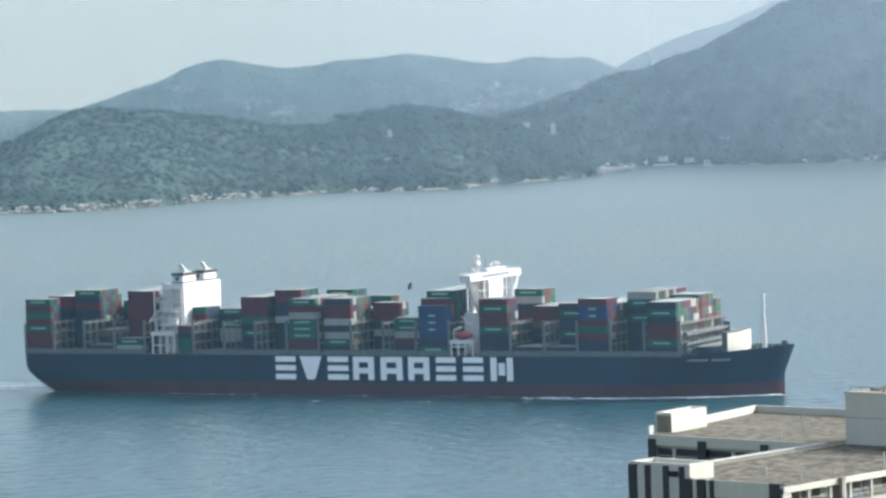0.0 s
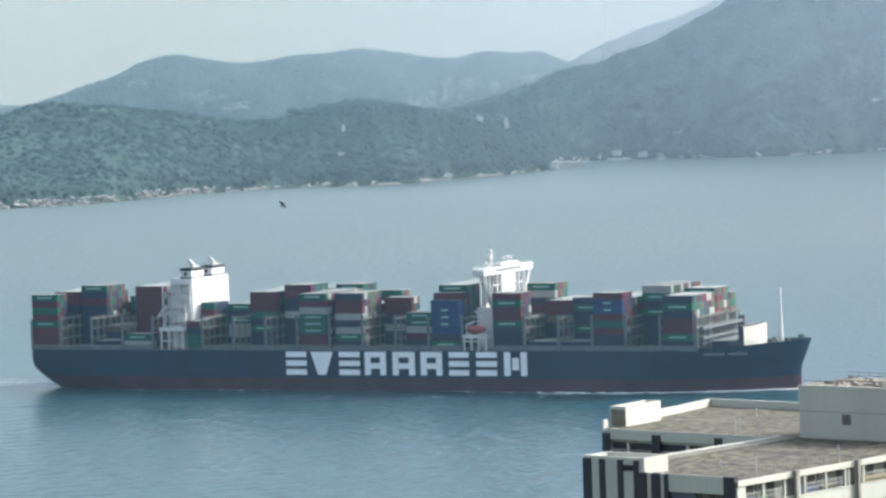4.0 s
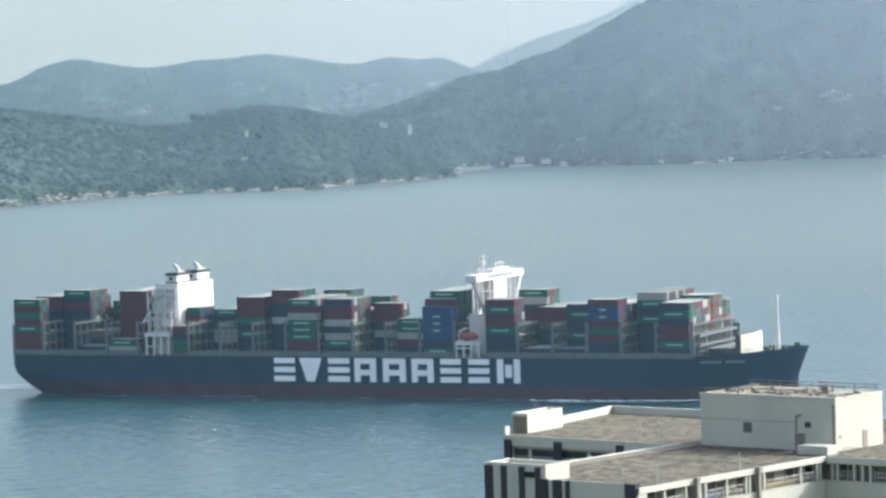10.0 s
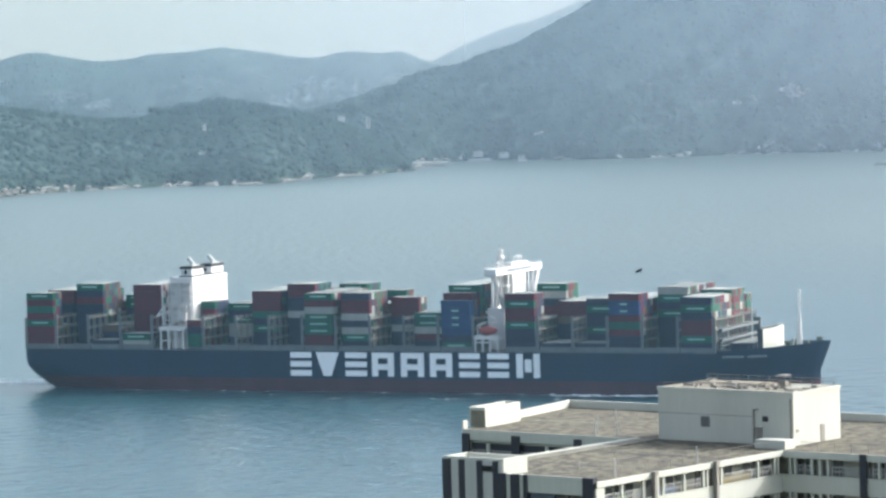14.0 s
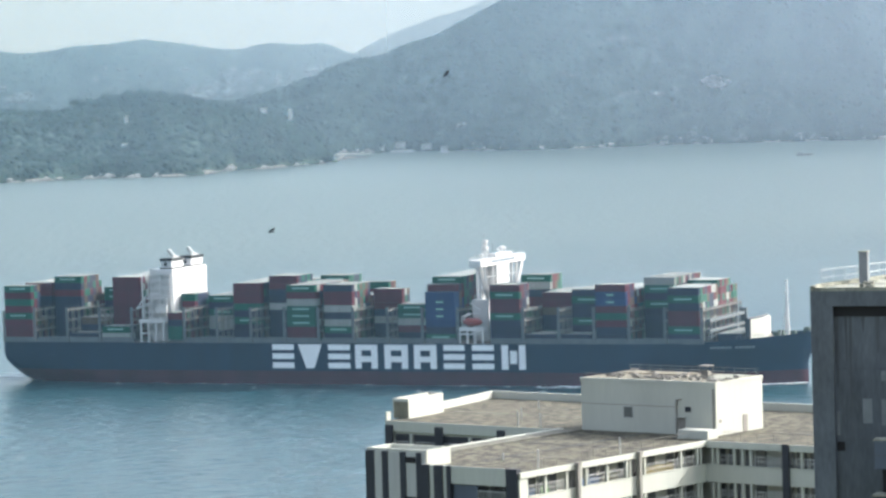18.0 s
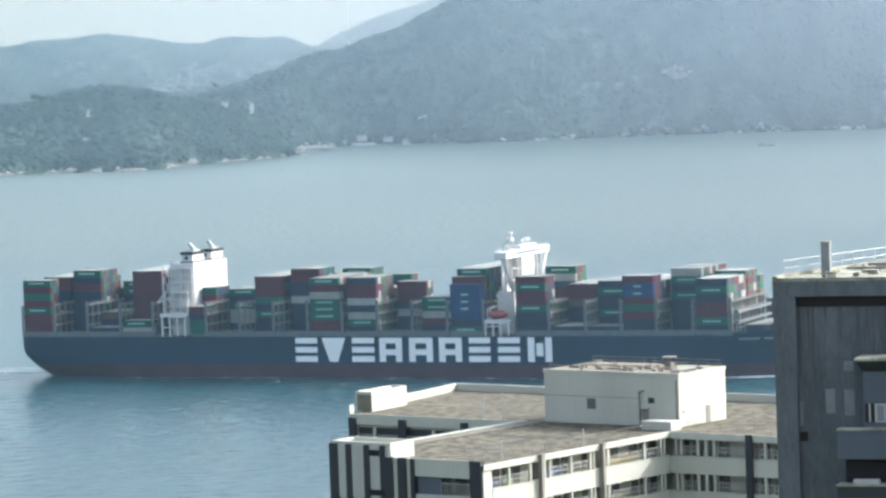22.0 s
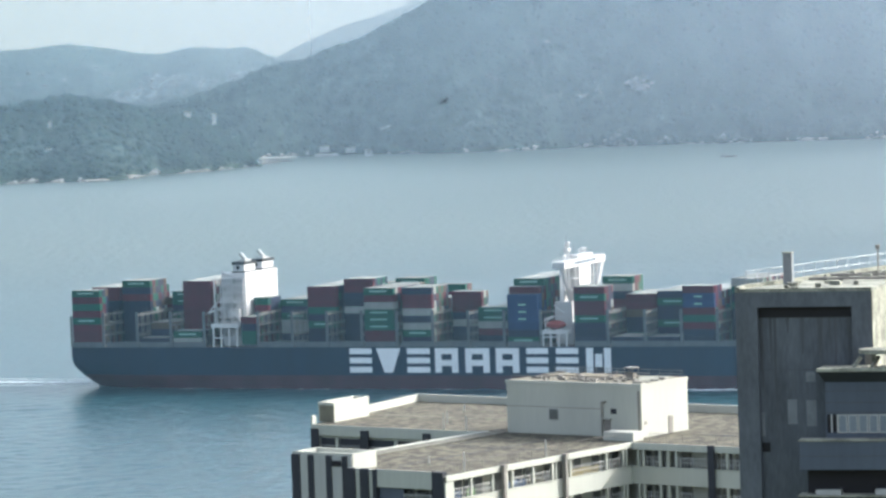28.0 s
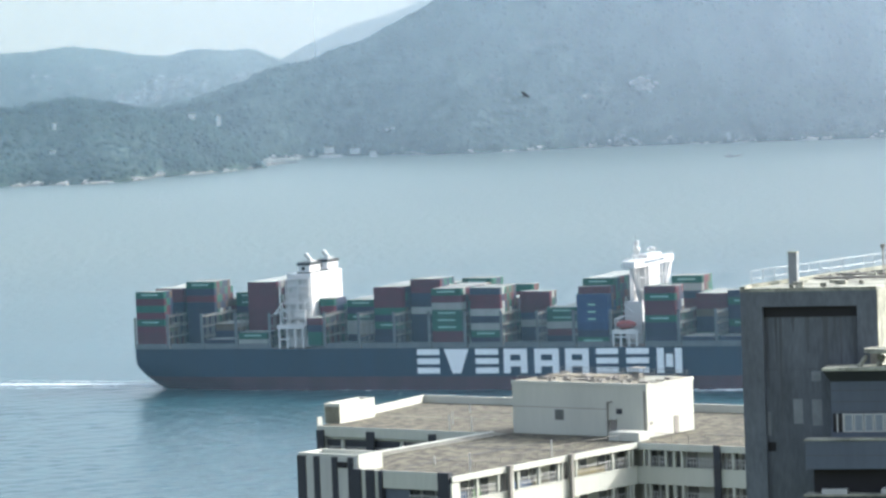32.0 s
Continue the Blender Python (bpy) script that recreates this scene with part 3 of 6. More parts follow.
def half_beam(x, z):
    """Half the hull's width at x and height z."""
    s = min(1, max(0, (z + 6) / 20))
    k = 0.93 * min(1, max(0.25, (z + 3) / 12)) ** 0.3
    aft = HALF * (k + (1 - k) * min(1, max(0, x - stern_x(z)) / (20 + 50 * (1 - k))) ** 0.7)
    stem = 330.9 + max(0, z - 8.5) * 0.40
    taper = 95 - 38 * s
    f = max(0, (stem - x) / taper)
    fore = HALF * (1 - (1 - min(1, f)) ** (2.0 + 0.9 * s)) + 0.25
    return max(0.2, min(aft, fore)) if x <= stem else 0.2


def deck_height(x):
    return DECK_Z + 3.6 * max(0, (x - 272) / 63) ** 1.6


def hull_x(f, z):
    """Station f (0 to 1) at height z: the stern rakes and the stem leans."""
    stern = stern_x(z)
    stem = 330.9 + max(0, z - 8.5) * 0.40
    return stern + (stem - stern) * f


def hull_shell(name, levels, material, label):
    bm = bmesh.new()
    stations = [i / 20 * 0.1 for i in range(20)] + [0.1 + 0.55 * i / 8 for i in range(8)] + [0.65 + 0.35 * (i / 36) for i in range(37)]
    rings = []
    for f in stations:
        row = []
        for k in levels:
            z = k if k < DECK_Z else deck_height(hull_x(f, DECK_Z))
            x = hull_x(f, z)
            row.append((x, half_beam(x, z), z))
        rings.append(row)
    for side in (-1, 1):
        grid = [[bm.verts.new((x, y * side, z)) for x, y, z in row] for row in rings]
        for a, b in zip(grid, grid[1:]):
            for k in range(len(levels) - 1):
                q = (a[k], b[k], b[k + 1], a[k + 1])
                bm.faces.new(q if side < 0 else q[::-1])
        if side < 0:
            left = grid
    for k in range(len(levels) - 1):
        bm.faces.new((left[0][k], left[0][k + 1], grid[0][k + 1], grid[0][k]))
        bm.faces.new((left[-1][k], grid[-1][k], grid[-1][k + 1], left[-1][k + 1]))
    for f in bm.faces:
        f.smooth = True
    return part(name, bm, material, ship, label)


hull = hull_shell("hull", [5.3, 7, 9, 11, 13, 15, DECK_Z], M["hull"], "dark blue-green painted hull side")
hull_shell("boot_topping", [-5, -2, 0, 2, 4, 5.3], M["boot"], "faded red underwater paint")
bm = bmesh.new()
edge = [(-0.6, 20.6), (12, 22.0), (26, 22.6), (250, 22.7)] + [(x, half_beam(x, DECK_Z) - 0.2) for x in range(262, 332, 6)] + [(333.5, 0.8)]
top = [bm.verts.new((x, -y, deck_height(x) - 1.0 * min(1, max(0, (x - 275) / 20)) + 0.02)) for x, y in edge]
top += [bm.verts.new((x, y, deck_height(x) - 1.0 * min(1, max(0, (x - 275) / 20)) + 0.02)) for x, y in edge[::-1]]
bm.faces.new(top)
part("deck", bm, M["deck"], ship)


# the painted mark on the side: nine plain shapes
def mark_shape(x0, x1, kind):
    z0, z1, y0, y1 = 6.4, 15.7, -HALF - 0.12, -HALF + 0.25
    w, t = x1 - x0, 2.2
    bm = bmesh.new()
    if kind == "bars":
        for k in range(3):
            box(bm, x0, x1, y0, y1, z0 + k * (z1 - z0 - t) / 2, z0 + k * (z1 - z0 - t) / 2 + t)
    elif kind == "posts":
        box(bm, x0, x0 + 2.7, y0, y1, z0, z1)
        box(bm, x1 - 2.7, x1, y0, y1, z0, z1)
        box(bm, x0 + 3.5, x1 - 3.5, y0, y1, z0 + 2.2, z1 - 2.2)
    elif kind == "wedge":
        prism(bm, [(x0, -z1), (x1, -z1), (x1 - w * 0.33, -z0), (x0 + w * 0.33, -z0)][::-1], y0, y1)
        bm.transform(Matrix(((1, 0, 0, 0), (0, 0, 1, 0), (0, -1, 0, 0), (0, 0, 0, 1))))
    else:
        box(bm, x0, x0 + 2.6, y0, y1, z0, z1)
        box(bm, x1 - 2.6, x1, y0, y1, z0, z1)
        box(bm, x0 + 2.6, x1 - 2.6, y0, y1, z1 - t, z1)
        box(bm, x0 + 2.6, x1 - 2.6, y0, y1, z0 + 2.6, z0 + 2.6 + t)
    part("hull_mark", bm, M["letter"], ship, "white painted block on the hull side")


for x0, x1, kind in ((119.4, 128.6, "bars"), (130.5, 140.5, "wedge"), (143.3, 152.6, "bars"), (154.8, 164.2, "ring"), (167.2, 177.0, "ring"),
                     (179.6, 189.0, "ring"), (192.0, 200.7, "bars"), (203.9, 212.8, "bars"), (216.0, 225.8, "posts")):
    mark_shape(x0, x1, kind)
for k in range(14):
    if k != 7:
        x = 299.5 + k * 1.13
        y = -half_beam(x, 14.5) - 0.1
        block("name_bar", M["patch"], ship, x, x + 0.85, y, y + 0.5, 14.5, 15.25, "small pale bar of the name")

# ---- containers ----
TIER, ROW, BASE = 2.7, 2.52, 17.2


def container_mesh(key, long=12.2, h=2.69):
    """A shipping container: corner posts and rails proud of ribbed side panels, ends with doors and lock rods, a pale
    top with sunlight in its colour.
    """
    bm = bmesh.new()
    w, r = 2.44, 0.12
    box(bm, 0.06, long - 0.06, 0.06, w - 0.06, 0.05, h - 0.04)
    bm.faces.ensure_lookup_table()
    bm.faces[1].material_index = 1
    for x in (0, long - r):
        for y in (0, w - r):
            box(bm, x, x + r, y, y + r, 0, h)
    for z in (0, h - r):
        for y in (0, w - r):
            box(bm, r, long - r, y, y + r, z, z + r)
        for x in (0, long - r):
            box(bm, x, x + r, r, w - r, z, z + r)
    n = int(long * 2)
    for k in range(1, n):
        x = k * long / n
        box(bm, x - 0.1, x + 0.1, 0.02, 0.06, r, h - r)
    for y in (0.45, 0.95, 1.45, 1.95):
        box(bm, long - 0.06, long - 0.01, y, y + 0.06, r, h - r)
    return to_mesh("container_" + key, bm, [M[key], M["pale_top"]])


TALL = 2.9
BOX = {(k, long, h): container_mesh(k, long, h - 0.01) for k in "GRBNWT" for long in (12.2, 6.06) for h in (TIER, TALL)}
LOGO = to_mesh("logo_bar", box(bmesh.new(), 2.4, 9.6, -0.03, 0.01, 1.2, 1.75), M["mark"])
SHORT_LOGO = to_mesh("logo_bar", box(bmesh.new(), 4.4, 7.4, -0.03, 0.01, 1.1, 1.7), M["mark"])
NAMES = {"G": "green steel container", "R": "rust-red steel container", "B": "blue steel container", "N": "dark navy steel container",
         "W": "pale grey steel container", "T": "tan steel container"}

# start, then stretches across the beam: from, to, tiers, colours of the starboard-facing side from the bottom up; "tall" for high boxes
BAYS = [
    (0.8, [(0, 3, 8, "RRRGRGRG"), (3, 7, 3, "NNT"), (7, 18, 8, "NNNNNNRR")]),
    (15.6, [(6, 12, 9, "NNNNNNRNG"), (12, 13, 8, "NNNNRTRG"), (13, 18, 6, "NNNNRT")]),
    (30.2, [(0, 4, 1, "N"), (4, 12, 3, "NNT"), (12, 18, 7, "NNNGNGG")]),
    (44.6, [(0, 4, 2, "WG"), (4, 18, 9, "NRRRRRRRR")]),
    (73.9, [(0, 5, 4, "GGNR"), (5, 10, 6, "NNRNRG", "tall")], 6.06),
    (82.2, [(8, 18, 6, "NWWGNG")]),
    (96.9, [(5, 18, 8, "NNGNGRRR")]),
    (111.4, [(6, 12, 9, "NNNNWNNRR"), (12, 18, 8, "NNNNNNRR")]),
    (126.0, [(0, 13, 8, "RRGGGWRG"), (13, 18, 8, "NNNNRRNG", "tall")]),
    (140.8, [(1, 8, 8, "NGWNWRRN"), (8, 15, 6, "NNGNRR"), (15, 18, 7, "NNNNRRG", "tall")]),
    (155.4, [(7, 10, 7, "NNWNRRR"), (10, 18, 4, "NNWR")]),
    (170.0, [(3, 7, 5, "NRWGG"), (7, 18, 4, "NRWG")]),
    (184.8, [(0, 1, 7, "GNBBBBB"), (1, 3, 8, "GNBBBBBR"), (3, 18, 9, "GNBBBBRRG")]),
    (211.6, [(0, 4, 8, "NNNGRRGR"), (4, 13, 4, "NNNG"), (13, 18, 8, "NNNRRNWG", "tall")]),
    (226.2, [(0, 7, 1, "N"), (7, 18, 6, "GNNTRR", "tall")]),
    (240.4, [(0, 5, 1, "N"), (5, 18, 7, "NNGNNGN")]),
    (254.6, [(0, 4, 8, "NNRGRBBR"), (4, 18, 7, "NNRGRBT")]),
    (268.9, [(6, 13, 8, "NNNNGNGW", "tall"), (13, 18, 8, "NNNNGRTW", "tall")]),
    (283.6, [(0, 9, 7, "NGRRNGN", "tall"), (9, 15, 8, "NRGRRGRG"), (15, 18, 7, "NRGRRGR")]),
]
rng = random.Random(7)
cargo = []  # each container with its place on the ship
for x, stretches, *size in BAYS:
    long = size[0] if size else 12.2
    rest = bmesh.new()
    index = {k: i for i, k in enumerate("GRBNWT")}
    for r0, r1, tiers, colours, *high in stretches:
        step = TALL if high else TIER
        for row in range(r0, r1):
            stack = rng.choice("RNNGRGNTNGWT")
            for tier in range(tiers):
                y, z = -HALF + 0.2 + row * ROW, BASE + tier * step
                if row == r0:
                    key = colours[tier]
                    box_ob = part("container", BOX[key, long, step], None)
                    lettered = key in "GB" and long > 7 and rng.random() < (0.85 if key == "G" else 0.6)
                    tagged(box_ob, NAMES[key] + (" with pale lettering on the ship" if lettered else " stacked aboard the ship"), "container", "containers on the ship")
                    cargo.append((box_ob, Vector((x + rng.uniform(-0.06, 0.06), y, z))))
                    if lettered:
                        part("logo_bar", LOGO if key == "G" else SHORT_LOGO, None, box_ob, "pale lettering bar")
                else:
                    n = len(rest.faces)
                    box(rest, x, x + long, y, y + 2.44, z, z + step - 0.04)
                    rest.faces.ensure_lookup_table()
                    key = stack if rng.random() < 0.45 else rng.choice("RNGNNTGRWT")
                    for f in rest.faces[n:]:
                        f.material_index = index[key]
                    # The topmost face takes the sun-paled colour.
                    if tier == tiers - 1:
                        rest.faces[n + 1].material_index = 6
    me = to_mesh("container_block", rest, [M[k] for k in "GRBNWT"] + [M["pale_top"]])
    tagged(part("container_block", me, None, ship, "inner stacks of mixed coloured containers"), kind="stuff")

# hatch coamings and lashing bridges between the bays
for x, stretches, *size in BAYS:
    x -= 6.1 if size else 0
    block("hatch_cover", M["lash"], ship, x + (6.2 if size else -0.3), x + 12.5, -HALF + 1.6, HALF - 1.6, DECK_Z + 0.03, BASE - 0.002, "grey steel hatch cover")
    if not size and x < 290:
        bm = box(bmesh.new(), x - 0.2, x + 12.6, -HALF + 0.02, -HALF + 0.16, DECK_Z + 0.03, DECK_Z + 2.1)
        for k in range(7):
            box(bm, x + k * 2.05, x + k * 2.05 + 0.16, -HALF - 0.06, -HALF + 0.019, DECK_Z + 0.03, DECK_Z + 2.3)
        part("side_coaming", bm, M["lash"], ship, "grey ribbed steel coaming along the deck edge")
    bm = bmesh.new()
    a, b = x + 12.75, x + 13.9
    for k in range(10):
        y = -HALF + 0.35 + k * 5.02
        box(bm, a, a + 0.3, y - 0.13, y + 0.13, DECK_Z + 0.03, 29.5)
        box(bm, b - 0.3, b, y - 0.13, y + 0.13, DECK_Z + 0.03, 29.5)
    for z in (20.6, 24.6, 28.6):
        box(bm, a, b, -HALF + 0.1, HALF - 0.1, z, z + 0.25)
        for z2 in (z + 0.65, z + 1.1):
            bar(bm, (b, -HALF + 0.1, z2), (b, HALF - 0.1, z2), 0.06)
    lashing = part("lashing_bridge", bm, M["bridge"], ship, "steel lashing bridge, sunlight put into its tan colour")
    # Darker grey paints the shade on the starboard-facing end.
    block("bridge_end", M["lash"], lashing, a, b, -HALF + 0.05, -HALF + 0.34, DECK_Z + 0.03, 30.2, "end plate with shade put into its darker grey")

bm = bmesh.new()
for y in (-21.5, -12.5, -4.2, 4.2, 12.5, 21.0):
    box(bm, -0.7, -0.3, y, y + 0.5, DECK_Z + 0.03, 28.5)
for z in (20.0, 24.0, 28.0):
    box(bm, -0.75, -0.1, -21.5, 21.5, z, z + 0.3)
box(bm, -0.8, -0.1, -22.0, -21.4, DECK_Z + 0.03, 28.6)
part("stern_frame", bm, M["bridge"], ship, "grey steel frame at the stern")

# deck edge walkway with stanchions
bm = bmesh.new()
for k in range(110):
    x = 4 + k * 2.6
    box(bm, x, x + 0.12, -HALF + 0.12, -HALF + 0.24, DECK_Z + 0.03, DECK_Z + 1.2)
for z in (0.6, 1.15):
    box(bm, 3, 290, -HALF + 0.15, -HALF + 0.22, DECK_Z + z, DECK_Z + z + 0.06)
part("deck_rail", bm, M["lash"], ship, "grey guard rail along the deck edge")

# engine casing with the twin funnels
casing = block("engine_casing", M["white"], ship, 62.6, 73.0, -15.2, 15.2, DECK_Z + 0.03, 44.7, "tall white engine casing", 0.15)
bm = bmesh.new()
for k in range(9):
    z = 20.0 + k * 2.8
    box(bm, 62.4, 72.6, -16.6, -15.2, z, z + 0.18)
    for z2 in (z + 0.6, z + 1.15):
        bar(bm, (62.4, -16.55, z2), (72.6, -16.55, z2), 0.05)
    bar(bm, (63 if k % 2 else 72, -16, z), (72 if k % 2 else 63, -16, z + 2.8), 0.22)
for x in (62.5, 67.5, 72.4):
    box(bm, x, x + 0.3, -16.7, -16.4, DECK_Z, 43.0)
for p, q in (((61.8, -19.2, 33.2), (58.9, -19.8, 29.4)), ((58.9, -19.8, 29.4), (61.6, -19.4, 30.6)), ((61.2, -19.0, 24.4), (61.2, -19.0, 43.0))):
    bar(bm, p, q, 0.3)
part("stair_tower", bm, M["white"], casing, "white outside stairs and landings")
bm = bmesh.new()
for k in range(8):
    z = 19.5 + k * 3.0
    box(bm, 63.5 + (k % 2) * 4, 64.7 + (k % 2) * 4, -15.3, -15.1, z, z + 1.9)
part("casing_door", bm, M["grey"], casing)
for y in (-14.0, 3.2):
    fun = block("funnel", M["white"], casing, 67.2, 72.0, y, y + 10.8, 44.72, 48.6, "white funnel block with a black band", 0.2)
    block("funnel_band", M["black"], fun, 66.9, 72.3, y - 0.3, y + 11.1, 47.8, 48.9)
    block("funnel_foot", M["black"], fun, 66.7, 72.5, y - 0.5, y + 11.3, 44.74, 45.2)
    bm = bmesh.new()
    bar(bm, (70.2, y + 5, 48.8), (69.8, y + 5, 50.4), 1.0, 12)
    bar(bm, (70.0, y + 5, 50.0), (68.3, y + 5, 52.0), 0.8, 12)
    box(bm, 68.4, 71.4, y + 2.6, y + 8.4, 48.8, 49.5)
    part("exhaust_pipe", bm, M["metal"], fun, "pale bent exhaust pipe")
    bm = bmesh.new()
    bar(bm, (69.4, y - 0.02, 46.6), (69.4, y - 0.16, 46.6), 0.8, 12)
    part("funnel_emblem", bm, M["black"], fun, "small dark round emblem")
bm = bmesh.new()
for z in (24.6, 27.5, 30.4, 33.2):
    box(bm, 61.9, 71.6, -19.0, -16.75, z, z + 0.22)
    for z2 in (z + 0.65, z + 1.2):
        bar(bm, (61.9, -18.95, z2), (71.6, -18.95, z2), 0.06)
for x in (61.9, 65.0, 68.2, 71.4):
    box(bm, x, x + 0.25, -19.0, -18.75, 24.0, 33.3)
for k in range(3):
    bar(bm, (63.0 + 3.0 * (k % 2), -18.2, 24.8 + 2.9 * k), (66.0 - 3.0 * (k % 2), -18.2, 27.5 + 2.9 * k), 0.3)
lower = part("side_decks", bm, M["white"], casing, "white open side decks with rails")
block("deck_cabin", M["white"], lower, 66.4, 71.2, -18.3, -16.76, 27.73, 30.35, "small white deck cabin", 0.08)
for k in range(2):
    block("side_door", M["metal"], lower, 64.0 + k * 4.4, 64.9 + k * 4.4, -16.84, -16.76, 24.83 + k * 5.8, 26.8 + k * 5.8)
# side platforms that carry the boats
for x0, x1, z1 in ((61.6, 72.2, 23.9), (198.5, 208.5, 21.0)):
    bm = bmesh.new()
    for k in range(4):
        x = x0 + (x1 - x0 - 0.6) * k / 3
        box(bm, x, x + 0.6, -HALF + 0.1, -HALF + 0.7, DECK_Z + 0.03, z1)
    box(bm, x0 - 0.4, x1 + 0.4, -HALF + 0.05, -HALF + 4, z1, z1 + 0.5)
    box(bm, x0 - 0.4, x1 + 0.4, -HALF + 0.05, -HALF + 0.15, z1 + 0.5, z1 + 1.5)
    box(bm, x0, x1, -HALF + 0.1, -HALF + 0.6, DECK_Z + 3.4, DECK_Z + 3.9)
    part("boat_platform", bm, M["white"], ship, "white steel platform on legs at the ship side")

# bridge house with its wings
house = block("bridge_house", M["white"], ship, 203.4, 208.3, -6.3, 6.6, DECK_Z + 0.03, 47.2, "tall white accommodation block", 0.15)
block("lower_house", M["white"], house, 201.0, 207.9, -14.5, 14.5, DECK_Z + 0.03, 32.5, "lower white deckhouse", 0.15)
block("bridge_wing", M["white"], house, 203.6, 208.5, -HALF - 0.2, HALF + 0.2, 45.4, 48.0, "white bridge wing spanning the beam", 0.1)
bm = bmesh.new()
for k in range(24):
    y = -12.4 + k * 1.04
    box(bm, 208.5, 208.56, y, y + 0.8, 46.4, 47.5)
part("bridge_windows", bm, M["pale_glass"], house, "row of bridge windows")
for side in (-1, 1):
    bm = bmesh.new()
    bar(bm, (207.4, side * 22.2, 45.4), (207.4, side * 14.2, 32.5), 0.75)
    bar(bm, (207.4, side * 16.6, 45.4), (207.4, side * 14.2, 32.5), 0.6)
    if side < 0:
        box(bm, 206.2, 206.8, -22.5, -21.9, 33.0, 45.4)
    part("wing_strut", bm, M["white"], house, "white slanting wing support")
bm = bmesh.new()
for k in range(8):
    for y in (-5, -1.6, 2, 5.4):
        z = 20 + k * 2.9
        if z < 44:
            box(bm, 208.28, 208.36, y - 0.45, y + 0.45, z, z + 0.9)
part("cabin_windows", bm, M["pale_glass"], house)
for y0, y1 in ((-13.6, -6.31), (6.61, 13.6)):
    block("side_house", M["white"], house, 203.4, 204.6, y0, y1, DECK_Z + 0.03, 45.39, "white set-back side of the house", 0.1)
    mid_y = (y0 + y1) / 2
    bm = box(bmesh.new(), 207.4, 208.2, mid_y - 0.35, mid_y + 0.15, 32.51, 45.39)
    for z in (36.5, 41.0):
        box(bm, 204.6, 208.0, y0 + 0.1, y1 - 0.1, z, z + 0.2)
    part("front_column", bm, M["white"], house, "white column and landings in a front recess")
block("chart_room", M["white"], house, 203.8, 207.2, -4, 12, 48.01, 49.5, "low white room on the bridge roof", 0.1)
bm = bmesh.new()
for x in (203.4, 205.0):
    for y in (-9.2, -7.4):
        bar(bm, (x, y, 48), (204.2 + (x - 204.2) * 0.5, -8.3 + (y + 8.3) * 0.5, 55.0), 0.16)
for k in range(6):
    z, w = 49 + k, 0.85 - 0.06 * k
    for x, y, x2, y2 in ((-1, -1, 1, -1), (1, -1, 1, 1), (1, 1, -1, 1), (-1, 1, -1, -1)):
        bar(bm, (204.2 + x * w, -8.3 + y * w, z), (204.2 + x2 * w, -8.3 + y2 * w, z + (0.0 if k % 2 else 0.9)), 0.1)
box(bm, 203.0, 205.4, -9.8, -6.8, 51.4, 51.65)
box(bm, 203.3, 205.1, -9.4, -7.2, 54.0, 54.2)
bar(bm, (204.2, -11.4, 52.9), (204.2, -5.2, 52.9), 0.12)
bar(bm, (204.2, -8.3, 55.0), (204.2, -8.3, 57.2), 0.1)
part("radar_mast", bm, M["white"], house, "white lattice radar mast with two platforms")
for y, z, long in ((-8.3, 52.0, 3.6), (-8.3, 54.5, 2.6), (3.0, 50.9, 2.4)):
    bm = box(bmesh.new(), 204.9, 205.3, y - long / 2, y + long / 2, z, z + 0.4)
    bar(bm, (205.1, y, z - 1.3), (205.1, y, z), 0.18, 6)
    part("radar_scanner", bm, M["white"], house, "long white radar scanner bar")
for y, size in ((-13.5, 0.75), (6.5, 0.9), (9.8, 0.7)):
    bm = bmesh.new()
    bmesh.ops.create_uvsphere(bm, u_segments=12, v_segments=8, radius=size, matrix=Matrix.Translation((205, y, (48.9 if y < 0 else 50.3) + size)))
    bar(bm, (205, y, 48 if y < 0 else 49.5), (205, y, (49.2 if y < 0 else 50.6)), 0.25, 8)
    part("aerial_dome", bm, M["white"], house, "white satellite dome on a short post")
for y, h in ((-16.5, 51.2), (-11.8, 52.0), (-5.2, 51.6), (-1.0, 53.2), (11.5, 52.4), (14.5, 51.0), (18.0, 50.4)):
    part("aerial", bar(bmesh.new(), (204.5, y, 47.9), (204.5, y, h), 0.12), M["metal"], house)
bm = bmesh.new()
for x in (203.8, 208.3):
    for z in (48.5, 49.0):
        bar(bm, (x, -22.8, z), (x, 22.8, z), 0.06)
    for k in range(17):
        bar(bm, (x, -22.8 + 2.85 * k, 47.9), (x, -22.8 + 2.85 * k, 49.05), 0.06)
part("roof_rail", bm, M["metal"], house, "thin rail round the bridge roof")
bm = bmesh.new()
bmesh.ops.create_uvsphere(bm, u_segments=16, v_segments=8, radius=1.0)
for v in bm.verts:
    v.co = Vector((203.6 + v.co.x * 4.2, -21.0 + v.co.y * 1.5, 24.4 + v.co.z * 1.7))
part("lifeboat", bm, M["orange"], ship, "orange-red enclosed lifeboat")
bm = bmesh.new()
for x in (199.5, 200.6):
    bar(bm, (x, -21, 21.5), (x, -21.8, 26.5), 0.25)
    bar(bm, (x, -21.8, 26.5), (x + 2, -20.6, 27.2), 0.22)
box(bm, 198.8, 201.4, -21.6, -20.4, 21.5, 22.6)
bar(bm, (203.2, -21.4, 31.8), (206.6, -20.6, 28.6), 0.28)
bar(bm, (201.6, -21.4, 27.6), (206.8, -20.6, 27.4), 0.2)
bar(bm, (202.2, -20.8, 29.4), (207.0, -20.0, 29.2), 0.14)
part("boat_davit", bm, M["white"], ship, "white boat davit")

# fore deck
bm = bmesh.new()
